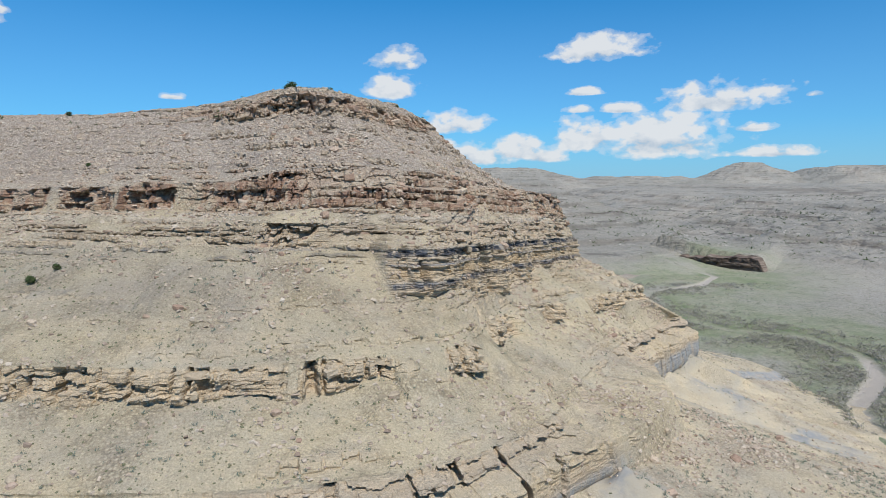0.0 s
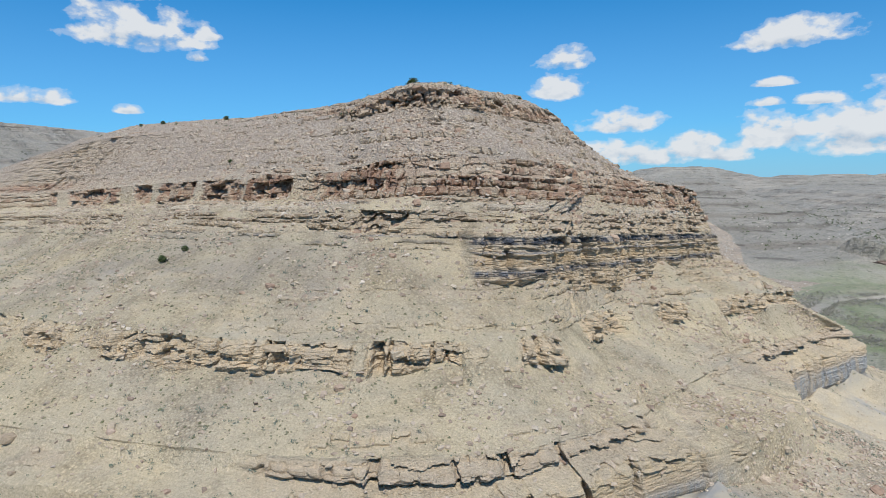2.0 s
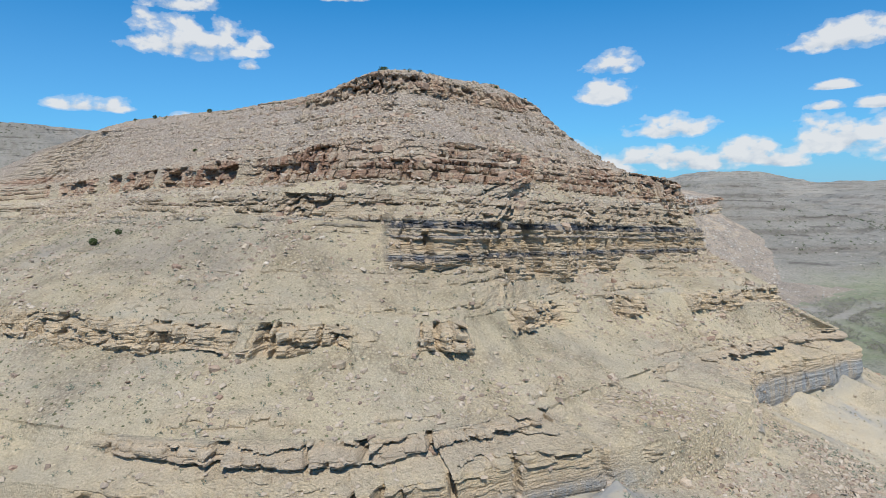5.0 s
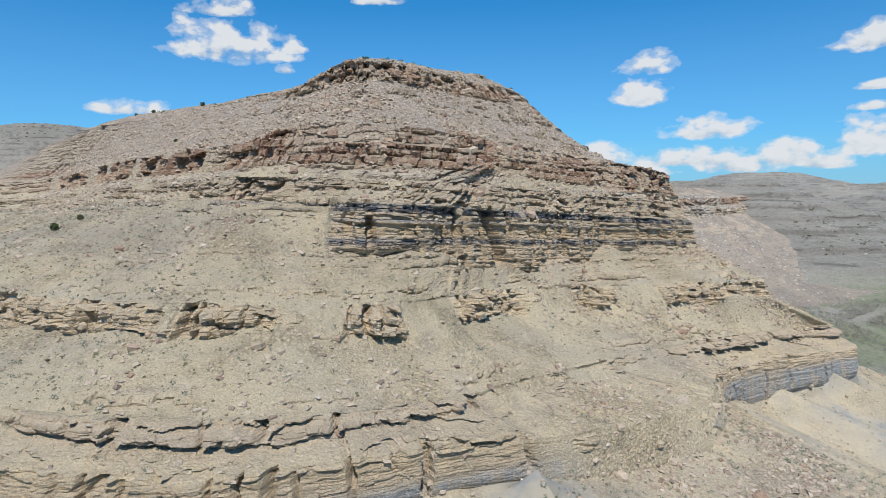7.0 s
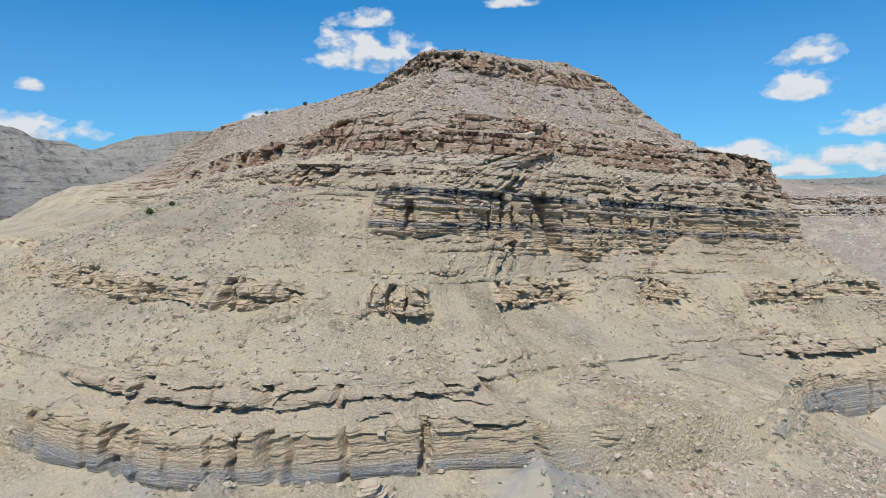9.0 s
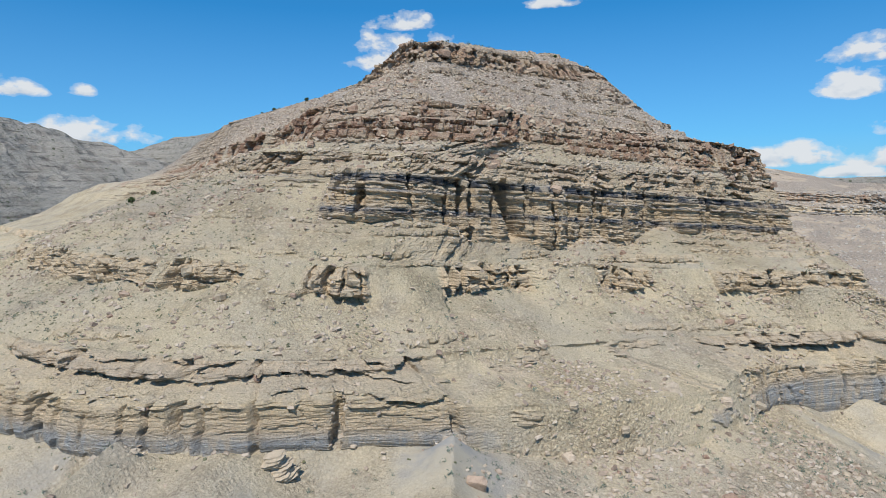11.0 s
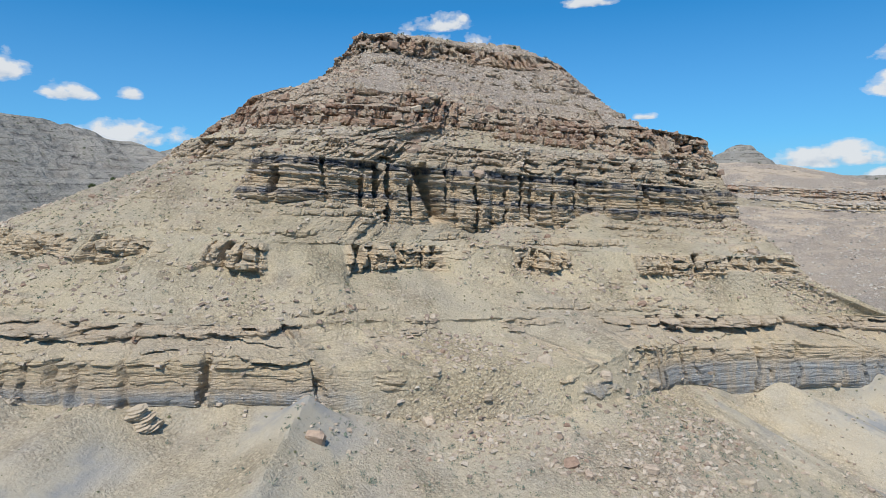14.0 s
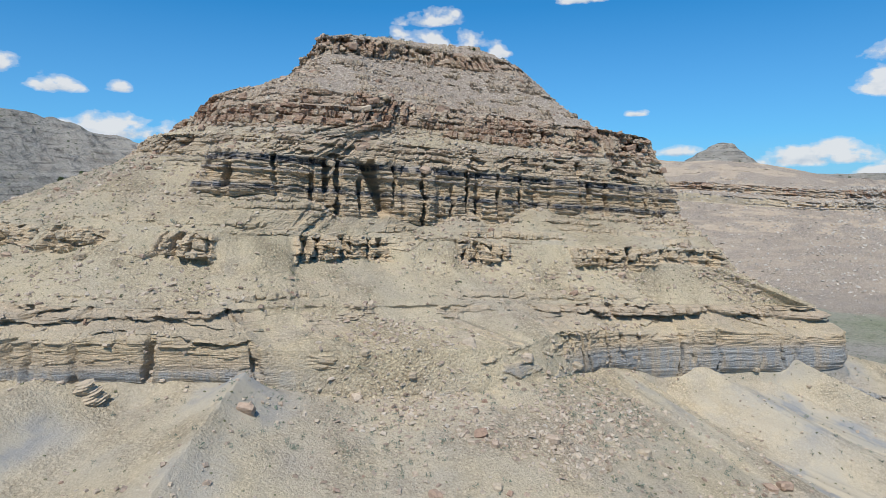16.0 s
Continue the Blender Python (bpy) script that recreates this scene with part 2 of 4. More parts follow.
    tone = nt.nodes.new("ShaderNodeSeparateColor")
    nt.links.new(cells.outputs["Color"], tone.inputs[0])
    rubble = ramp_node(nt, tone.outputs[0], [(0.0, (0.6, 0.56, 0.53)), (0.5, (0.95, 0.94, 0.92)), (0.85, (1.1, 1.08, 1.05)), (1.0, (1.35, 1.32, 1.28))])
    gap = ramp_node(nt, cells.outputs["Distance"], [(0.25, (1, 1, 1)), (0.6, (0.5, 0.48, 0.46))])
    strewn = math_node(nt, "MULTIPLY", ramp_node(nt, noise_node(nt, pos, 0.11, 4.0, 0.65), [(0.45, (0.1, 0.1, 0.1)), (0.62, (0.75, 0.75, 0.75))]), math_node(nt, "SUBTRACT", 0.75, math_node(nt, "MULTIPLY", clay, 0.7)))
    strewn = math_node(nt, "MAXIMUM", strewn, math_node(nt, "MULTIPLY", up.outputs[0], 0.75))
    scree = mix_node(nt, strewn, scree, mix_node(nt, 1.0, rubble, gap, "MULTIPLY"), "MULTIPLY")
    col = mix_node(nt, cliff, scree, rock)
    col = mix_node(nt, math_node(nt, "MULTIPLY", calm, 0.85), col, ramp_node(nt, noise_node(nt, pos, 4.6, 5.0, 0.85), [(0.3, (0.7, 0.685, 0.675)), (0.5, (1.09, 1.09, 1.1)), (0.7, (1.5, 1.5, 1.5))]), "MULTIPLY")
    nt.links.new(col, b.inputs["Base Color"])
    rel = math_node(nt, "ADD", noise_node(nt, pos, 3.2, 6.0, 0.7),
                    math_node(nt, "MULTIPLY", noise_node(nt, scaled(nt, pos, (0.6, 0.6, 5.0)), 1.0, 5.0, 0.7), math_node(nt, "MULTIPLY", cliff, 1.6)))
    rel = math_node(nt, "MULTIPLY", rel, calm)
    pebble = math_node(nt, "MULTIPLY", math_node(nt, "SUBTRACT", 1.0, cells.outputs["Distance"]), math_node(nt, "MULTIPLY", strewn, 0.9))
    bump(nt, b, math_node(nt, "ADD", rel, pebble), 1.0, 0.5)
    return m


def ground_material():
    m, nt, b = material("desert_ground")
    pos = position(nt)
    veg, wash, rock, haze_tint = (attr_node(nt, k) for k in ("veg", "wash", "rock", "haze_tint"))
    big = noise_node(nt, pos, 0.012, 6.0, 0.65)
    soil = ramp_node(nt, big, [(0.3, (0.32, 0.30, 0.26)), (0.5, (0.37, 0.345, 0.30)), (0.7, (0.42, 0.39, 0.34))])
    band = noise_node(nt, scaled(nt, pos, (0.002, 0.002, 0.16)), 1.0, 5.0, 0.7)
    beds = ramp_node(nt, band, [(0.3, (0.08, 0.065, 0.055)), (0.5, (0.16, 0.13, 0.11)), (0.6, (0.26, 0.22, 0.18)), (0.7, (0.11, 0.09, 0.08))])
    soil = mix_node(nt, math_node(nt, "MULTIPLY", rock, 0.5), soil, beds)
    speck = noise_node(nt, pos, 0.22, 5.0, 0.75)
    green = ramp_node(nt, noise_node(nt, pos, 0.06, 6.0, 0.75), [(0.32, (0.36, 0.34, 0.25)), (0.5, (0.27, 0.295, 0.185)), (0.68, (0.17, 0.225, 0.105))])
    soil = mix_node(nt, veg, soil, green)
    hilly = attr_node(nt, "hilly")
    sep = nt.nodes.new("ShaderNodeSeparateXYZ")
    nt.links.new(pos, sep.inputs[0])
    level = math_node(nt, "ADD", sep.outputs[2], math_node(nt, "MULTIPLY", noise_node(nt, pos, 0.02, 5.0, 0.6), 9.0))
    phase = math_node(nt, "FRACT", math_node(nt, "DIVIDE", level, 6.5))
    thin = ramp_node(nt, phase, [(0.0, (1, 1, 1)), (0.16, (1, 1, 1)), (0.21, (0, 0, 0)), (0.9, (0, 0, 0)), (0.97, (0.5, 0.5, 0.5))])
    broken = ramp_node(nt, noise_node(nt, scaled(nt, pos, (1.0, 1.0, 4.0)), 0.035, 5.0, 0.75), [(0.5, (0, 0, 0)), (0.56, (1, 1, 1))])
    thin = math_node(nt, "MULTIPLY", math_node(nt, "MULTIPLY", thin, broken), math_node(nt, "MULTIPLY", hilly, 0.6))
    lines = ramp_node(nt, noise_node(nt, scaled(nt, pos, (0.02, 0.02, 0.62)), 1.0, 5.0, 0.8), [(0.34, (0.72, 0.70, 0.68)), (0.45, (1, 1, 1)), (0.58, (1, 1, 1)), (0.68, (1.22, 1.2, 1.17))])
    # aerial haze painted into the hill colour as a flat grey green
    soil = mix_node(nt, math_node(nt, "MULTIPLY", haze_tint, 0.55), soil, (0.2, 0.215, 0.2))
    soil = mix_node(nt, math_node(nt, "MULTIPLY", hilly, 0.8), soil, lines, "MULTIPLY")
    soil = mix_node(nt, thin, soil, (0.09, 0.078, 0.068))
    bush = nt.nodes.new("ShaderNodeTexVoronoi")
    bush.inputs["Scale"].default_value = 0.16
    nt.links.new(pos, bush.inputs["Vector"])
    tuft = ramp_node(nt, bush.outputs["Distance"], [(0.16, (1, 1, 1)), (0.24, (0, 0, 0))])
    tuft = math_node(nt, "MULTIPLY", tuft, ramp_node(nt, noise_node(nt, pos, 0.01, 4.0, 0.6), [(0.45, (0.0, 0.0, 0.0)), (0.62, (0.9, 0.9, 0.9))]))
    soil = mix_node(nt, math_node(nt, "MULTIPLY", tuft, hilly), soil, (0.075, 0.09, 0.05))
    dots = ramp_node(nt, speck, [(0.55, (0, 0, 0)), (0.66, (1, 1, 1))])
    soil = mix_node(nt, math_node(nt, "MULTIPLY", dots, 0.55), soil, (0.15, 0.155, 0.1))
    fine = ramp_node(nt, noise_node(nt, pos, 0.9, 6.0, 0.8), [(0.3, (0.6, 0.61, 0.58)), (0.5, (1, 1, 1)), (0.7, (1.35, 1.33, 1.28))])
    soil = mix_node(nt, 0.8, soil, fine, "MULTIPLY")
    soil = mix_node(nt, wash, soil, (0.47, 0.425, 0.37))
    nt.links.new(soil, b.inputs["Base Color"])
    bump(nt, b, math_node(nt, "ADD", noise_node(nt, pos, 0.5, 7.0, 0.75), math_node(nt, "MULTIPLY", math_node(nt, "MULTIPLY", noise_node(nt, scaled(nt, pos, (1.0, 1.0, 3.0)), 0.07, 6.0, 0.7), hilly), 5.0)), 1.0, 1.5)
    return m


MAT_BUTTE, MAT_GROUND = butte_material(), ground_material()

# ---- the butte: contour lines of its ledges, from its west end round the nose to its back ----
LINES = [
    # bed height, rows up to the next line, plan points
    (None, 72, [(-290, -60), (-170, -60), (-85, -60), (-36, -55), (30, -35), (80, -5), (108, 66), (123, 135), (127, 198), (110, 246), (40, 256), (-20, 330)]),
    (37.5, 70, [(-290, 104), (-170, 80), (-85, 55), (-36, 51), (-1, 57.5), (17.5, 76), (42, 104), (46, 135), (66, 164), (70, 178), (38, 215), (-40, 300)]),
    (46.6, 44, [(-290, 110), (-170, 84), (-85, 60), (-36, 55.5), (-5, 60), (14, 77), (26, 103), (43.5, 137), (62.5, 166), (65, 178), (36, 213), (-40, 298)]),
    (52.5, 26, [(-290, 136), (-160, 110), (-82, 77), (-37, 69.2), (-11, 75), (4, 85), (11.5, 111), (30, 137), (50, 157), (53, 168), (30, 208), (-44, 295)]),
    (56.0, 44, [(-290, 138), (-160, 112), (-82, 79), (-37, 71), (-11, 76.5), (3, 86.5), (10.5, 112), (29, 138), (49, 158), (51, 168), (28, 207), (-45, 294)]),
    (62.2, 64, [(-290, 154), (-160, 136), (-80, 95), (-37, 83.5), (-20.5, 84), (-1, 96), (9.5, 117.5), (22.5, 146.5), (36, 174), (37, 181), (16, 205), (-50, 290)]),
    (69.0, 40, [(-290, 166), (-162, 148), (-80, 109), (-37, 95), (-22, 94.5), (-2, 97.2), (8.7, 118), (21.7, 147), (35, 174), (35.5, 181), (15, 204), (-52, 288)]),
    (73.0, 30, [(-290, 171), (-164, 153), (-80, 116), (-37, 98), (-21, 97.2), (-0.5, 105), (7.7, 122), (21, 148.5), (33.6, 174), (34, 181), (14, 203), (-53, 287)]),
    (75.0, 46, [(-290, 176), (-165, 158), (-81, 121.5), (-38, 107.5), (-17, 103.5), (3.4, 114), (7.5, 129), (20.5, 152), (32.3, 173), (32.5, 181), (12, 202), (-55, 286)]),
    (79.3, 116, [(-290, 184), (-168, 162), (-81, 123.5), (-38, 110), (-17.5, 107), (2.5, 119), (4.6, 133), (18.8, 155), (31, 173.5), (30, 181), (10, 201), (-58, 285)]),
    (97.0, 30, [(-290, 210), (-145, 166), (-88, 152), (-54, 142), (-37, 138), (-21, 130.5), (-17, 147), (-9, 162), (-0.5, 175), (-2, 186), (-20, 206), (-90, 280)]),
    (101.8, 36, [(-290, 214), (-145, 171), (-88, 157), (-54, 143.7), (-37.5, 139.7), (-22, 131.8), (-18.4, 148.4), (-11.6, 162.6), (-4, 175), (-6, 185), (-26, 203), (-92, 278)]),
    (106.0, 6, [(-290, 226), (-146, 184), (-89, 164), (-58, 159), (-42, 156), (-35, 153), (-28, 157), (-21, 165), (-13, 174.5), (-17, 182), (-40, 205), (-105, 275)]),
    (105.0, 0, [(-290, 280), (-200, 262), (-170, 250), (-140, 240), (-130, 238), (-128, 238), (-126, 238), (-124, 238), (-122, 240), (-122, 244), (-124, 252), (-150, 282)]),
]
# how the top line sinks to the west ridge
TOP_DROP = [(0, 22), (0.45, 13), (0.75, 4.5), (1.0, 2.2), (1.5, 3.6), (2, 4.9), (3, 3.2), (4, 0.4), (6, 0.2), (8, 0.7), (9, 2), (11, 3)]
# where the middle bench stands free of scree, along the hill
BENCH = [(0, 0.9), (2.0, 1), (3.55, 1), (3.66, 0.5), (3.78, 1), (4.22, 1), (4.34, 0.1), (4.65, 0.2), (4.75, 1), (5.07, 1),
         (5.17, 0.1), (5.5, 0.1), (5.6, 1), (6.1, 1), (6.2, 0.1), (6.45, 0.2), (6.55, 1), (6.78, 0.9), (6.88, 0.1), (7.1, 0.3), (7.22, 1), (8.6, 1), (9.2, 0.4), (11, 0.3)]
FAN = [(0, 1.3), (4, 1.2), (5, 0.8), (6, 0.75), (6.6, 1.0), (7, 1.5), (8, 1.6), (9, 1.4), (11, 1.4)]
STATION_STEPS = [50, 110, 190, 250, 150, 130, 150, 170, 150, 40, 24]
# how far the brown cap rock stands over its common height, and how far the lower cliff reaches down
CAP_RISE = [(0, 0), (1.7, 0.6), (2.3, 0.6), (3, 1.0), (3.5, 2.9), (4.2, 3.4), (5, 2.2), (6, 3.0), (7, 1.8), (8, 0.9), (11, 0.8)]
FOOT_DROP = [(0, 0), (6.6, 0), (7.0, 1.6), (7.4, 2.8), (8.2, 2.0), (8.8, 0.5), (11, 0)]
# how much of each slope is stepped by bare beds
STEPPED = {2: 0.45, 4: 0.75, 5: 0.55, 6: 1.0, 7: 1.0, 8: 1.0, 9: 0.95, 11: 0.9, 12: 0.4}
SUMMIT_DROP = [(0, 18), (0.45, 10), (0.75, 3), (1.0, 0.5), (2, 0.5), (3, 2.6), (3.6, 1.2), (4.2, 0.6), (5, 2.4), (5.5, 1.2), (6, 0.2), (11, 0)]


def bedded(style, hb, arc, one, sets):
    """How far the rock stands out at a height: beds of uneven hardness, broken into blocks by joints."""
    edges, hard, wide = sets[style]
    hn = hb + 0.35 * fbm(arc / 14.0, one * 0.3, hb * 0, 2, 21) + (0.45 if style == "thick" else 0.22) * fbm(arc / 2.6, hb / 1.5, one * 0.9, 3, 22)
    li = np.searchsorted(edges, hn)
    seg = arc / wide[li] + hash3(li, li * 0, li * 0, 3) * 50 + 0.25 * fbm(arc / 1.2, hb / 0.7, one * 0.1, 2, 23)
    cell = np.floor(seg)
    rnd = hash3(li, cell, cell * 0, 4)
    crack = np.minimum(seg - cell, 1 - (seg - cell)) * wide[li] < 0.14
    inlay = (hn - edges[np.maximum(li - 1, 0)]) < 0.10
    lump = fbm(arc / 1.1, hb / 0.7, one * 0.6, 3, 24)
    if style == "thin":
        return (rnd - 0.5) * 0.5 + hard[li] * 0.42 - 0.3 * inlay + 0.35 * lump
    if style == "thick":
        return (rnd - 0.5) * 1.7 + hard[li] * 0.3 - 0.45 * crack - 0.4 * inlay + 0.45 * lump
    return (rnd - 0.5) * 1.0 + hard[li] * 0.45 - 0.25 * crack - 0.3 * inlay + 0.4 * lump


def stepped(i, hb, arc, one, u, sets, steep):
    """Bare beds that step a slope: the new bed height, how far it is pushed out or hollowed, and how much of it is bare rock."""
    if i not in STEPPED:
        return hb, 0 * one, 0 * one
    edges, hard, wide = sets["step"]
    warp = 0.7 * fbm(arc / 16.0, one * 0.4, one * 0, 2, 91) + 0.3 * fbm(arc / 2.2, hb / 2.0, one * 0.4, 3, 92)
    hn = hb + warp
    li = np.clip(np.searchsorted(edges, hn), 1, len(edges) - 1)
    e0, e1 = edges[li - 1], edges[li]
    fr = (hn - e0) / (e1 - e0)
    seg = arc / wide[li] + hash3(li, li * 0, li * 0, 93) * 40 + 0.3 * fbm(arc / 1.3, hb / 0.9, one * 0.3, 2, 94)
    cell = np.floor(seg)
    rnd = hash3(li, cell, cell * 0, 95)
    joint = np.minimum(seg - cell, 1 - seg + cell) * wide[li] < 0.12
    clear = 0.2 if i == 9 else 0.0
    much = STEPPED[i] * smooth(-0.22 + clear, 0.12 + clear, fbm(arc / (5.0 if i == 9 else 9.0), li * 3.7, one * 0.2, 3, 96) + 0.15 * hard[li])
    much = much * smooth(2.2, 1.0, steep * 2) * (1 - 0.3 * smooth(3.2, 2.4, u) * (i != 6)) * (1 - 0.6 * smooth(2.7, 1.9, u) * (i > 8)) * smooth(0.3, 0.9, u)
    if i == 4:
        much = much * (0.35 + 0.65 * smooth(4.9, 5.6, u))
    if i == 5:
        much = much * smooth(66.2, 67.5, hb)
    if i == 2:
        much = much * smooth(49.5, 47.5, hb) * smooth(3.1, 3.7, u)
    t0 = 0.3 + 0.4 * rnd
    f = np.where(fr < t0, fr / t0 * 0.2, 0.2 + 0.8 * np.clip((fr - t0) / 0.16, 0, 1))
    low = smooth(t0 - 0.3, t0, fr) * (fr <= t0)
    face = smooth(t0 - 0.02, t0 + 0.05, fr) * smooth(1.15, 0.7, fr)
    push = much * ((rnd - 0.5) * 0.9 * face - 0.75 * low * (hard[li] > -0.4) + 0.3 * face - 0.5 * joint * face)
    return hb + much * (e0 + f * (e1 - e0) - hn), push, much * np.maximum(face, low)


def build_butte():
    u = np.concatenate([i + np.arange(n) / n for i, n in enumerate(STATION_STEPS)] + [[len(STATION_STEPS)]])
    curves = [catmull(pts, u) for _, _, pts in LINES]
    ref = 0.5 * (curves[4] + curves[6])
    tan = np.gradient(ref, axis=0)
    k = np.hanning(61)
    tan = np.stack([np.convolve(np.pad(tan[:, a] / np.hypot(*tan.T), 30, mode="edge"), k / k.sum(), "valid") for a in (0, 1)], 1)
    tan /= np.hypot(*tan.T)[:, None]
    out = np.stack([tan[:, 1], -tan[:, 0]], 1)             # away from the hill
    arc = np.concatenate([[0], np.cumsum(np.hypot(*np.diff(ref, axis=0).T))])
    nu = len(u)
    one = np.ones(nu)
    drop = np.interp(u, *zip(*TOP_DROP))
    # bed heights of every line along the hill, with scree cones that climb the cliff feet
    cone = fbm(arc / 9.0, one * 3.1, one * 0, 3, 7)
    bench = np.interp(u, *zip(*BENCH))
    fan = np.interp(u, *zip(*FAN))
    curves[3] = curves[3] + out * ((1 - bench) * 4.5)[:, None]
    curves[6] = curves[6] - out * (3.2 * smooth(3.9, 4.25, u) * smooth(4.66, 4.56, u))[:, None]
    curves[7] = curves[7] - out * (1.5 * smooth(3.9, 4.25, u) * smooth(4.66, 4.56, u))[:, None]
    curves[2] = curves[2] - out * (2.2 * smooth(8.6, 8.0, u))[:, None]
    heights = []
    for i, (h, _, _) in enumerate(LINES):
        if h is None:
            heights.append(11.0 + DIP * (curves[i][:, 1] - 100))
            continue
        hh = h * one
        if i == 1:
            hh = hh + 1.6 * cone - np.interp(u, *zip(*FOOT_DROP))
        if i == 5:
            hh = hh + 2.2 * fbm(arc / 8.0, one * 9.7, one * 0, 3, 9) - 3.0 * smooth(5.3, 6.0, u) * (1 - smooth(6.4, 7.2, u))
        if i == 3:
            hh = hh + 2.0 * fbm(arc / 6.0, one * 5.2, one * 0, 3, 11) - 1.6 * (1 - bench)
        if i in (8, 9):
            hh = hh + (1.0 if i == 9 else 0.5) * np.interp(u, *zip(*CAP_RISE))
        if i >= 11:
            hh = hh - drop
        if i in (10, 11):
            hh = hh - np.interp(u, *zip(*SUMMIT_DROP))
        heights.append(hh)
    # beds: edges of the layers, each with its own hardness
    rs = np.random.RandomState(5)
    sets = {}
    for key, lo, hi, w0, w1 in (("thin", 0.14, 0.62, 1.2, 6.0), ("mid", 0.2, 1.1, 0.9, 3.6), ("thick", 0.9, 2.3, 1.0, 2.8), ("step", 0.55, 1.9, 0.8, 3.2)):
        e = np.cumsum(rs.uniform(lo, hi, 500)) + 20
        sets[key] = e, rs.uniform(-1, 1, 502), rs.uniform(w0, w1, 502)
    STYLE = {1: "thin", 3: "mid", 5: "thin", 8: "thick", 10: "thick"}
    badland = smooth(6.7, 7.0, u) + smooth(5.5, 5.2, u) * smooth(3.6, 4.0, u)
    P, H, R, C, ROW = [], [], [], [], []
    for i in range(len(LINES) - 1):
        n = LINES[i][1]
        for j in range(n):
            f = j / n if i else 1 - (1 - j / n) ** 1.7
            q = f * one
            if i == 1:                                     # a wall, a scree-covered shelf, and a broken ledge on top
                k = np.clip(f + 0.14 * fbm(arc / 8.0, one * 0.2, one * 0, 3, 45), 0, 1)
                q = np.interp(k, [0, 0.6, 0.82, 1], [0, 0.14, 0.86, 1])
                q = q * smooth(0, 0.04, f) * (1 - smooth(0.96, 1, f)) + f * (1 - smooth(0, 0.04, f) * (1 - smooth(0.96, 1, f)))
            xy = curves[i] * (1 - q)[:, None] + curves[i + 1] * q[:, None]
            if i == 0:
                f2 = f ** fan
                hb = heights[0] * (1 - f2) + heights[1] * f2
            else:
                g = f ** (1.25 + 0.6 * smooth(6.0, 7.5, u)) if i == 9 else f
                hb = heights[i] * (1 - g) + heights[i + 1] * g
            run = np.abs(((curves[i + 1] - curves[i]) * out).sum(1))
            rise = np.maximum(heights[i + 1] - heights[i], 0.1)
            steep = smooth(0.75, 2.2, rise / np.maximum(run, 0.3))
            if i == 1:
                shelf = smooth(0.57, 0.63, k) * smooth(0.86, 0.79, k)
                steep = np.maximum(steep, smooth(1.0, 2.0, rise / np.maximum(run - 3, 0.3))) * (1 - 0.65 * shelf)
            edge = min(1.0, 6 * min(f, 1 - f) + (0.45 if i in (1, 5, 6, 7, 8) else 0.1))
            hb, tread, riser = stepped(i, hb, arc, one, u, sets, steep)
            z = hb - DIP * (xy[:, 1] - 100)
            style = STYLE.get(i, "mid")
            block = bedded(style, hb, arc, one, sets)
            if i == 1:
                w = smooth(39.8, 41.2, hb)
                block = block * (0.22 + 0.4 * smooth(6.6, 7.0, u)) * (0.4 + 0.6 * w) + (0.35 + 0.6 * smooth(42.2, 43.2, hb)) * bedded("mid", hb, arc, one, sets) * w
            butt = 1.5 * fbm(arc / 7.5, hb / 30, one * i, 3, 31)
            slot = np.floor(arc / 3.1)
            centre = (slot + 0.2 + 0.6 * hash3(slot, slot * 0, slot * 0, 34)) * 3.1 + 0.7 * fbm(one * 0.3, hb / 1.8, slot, 3, 36)
            half = (0.32 + 0.65 * hash3(slot, slot * 0 + 1, slot * 0, 34)) * (0.65 if i == 1 else 1.0)
            depth = 3.8 * np.maximum(hash3(slot, slot * 0 + 2, slot * 0, 34) - 0.2, 0)
            chim = depth * (0.25 + 0.75 * smooth(-0.35, 0.1, fbm(slot * 1.7, hb / 2.4, one, 2, 39))) * smooth(half, half * 0.5, np.abs(arc - centre))
            cliffness = steep * edge
            if i in (6, 7, 8, 10):
                cliffness = cliffness * (0.35 + 0.65 * smooth(-0.3, 0.0, fbm(arc / 4.5, hb / 2.5, one * 0.2, 3, 44)))
            if i == 8:
                cliffness = cliffness * (1 - (1 - smooth(-0.2, 0.1, fbm(arc / 8, one, one * 0, 3, 43))) * smooth(3.3, 2.6, u))
            if i == 3:
                cliffness = cliffness * smooth(0.35, 0.85, bench)
            if i == 1:
                cliffness = cliffness * smooth(3.2, 3.5, u)
            if i in (1, 3):
                flute = np.floor(arc / 1.9)
                gap = np.abs(arc - (flute + 0.25 + 0.5 * hash3(flute, flute * 0, flute * 0, 35)) * 1.9 - 0.25 * fbm(one, hb / 1.0, flute, 2, 38))
                chim = np.maximum(chim * (1.0 if i == 3 else 0.55), (1.6 if i == 3 else 3.0 * smooth(0.2, 0.6, vnoise(arc / 9, one, one, 40)) * smooth(7.0, 6.6, u) * smooth(45.5, 43.5, hb)) * np.maximum(hash3(flute, flute * 0 + 1, flute * 0, 35) - (0.0 if i == 3 else 0.5), 0) * smooth(0.32, 0.1, gap))
            if i == 5:
                cliffness = cliffness * smooth(4.5, 4.6, u)
            if i >= 6:
                cliffness = cliffness * smooth(0.3, 0.9, u)
            if i == 5:
                cleft = np.interp(6.0 - (hb - 62) * 0.0145, u, arc)
                chim = np.maximum(chim, 3.2 * smooth(2.0, 0.5, np.abs(arc - cleft)))
            if i in (2, 4):
                cliffness = cliffness * (1 - 0.85 * smooth(6.9, 7.3, u))
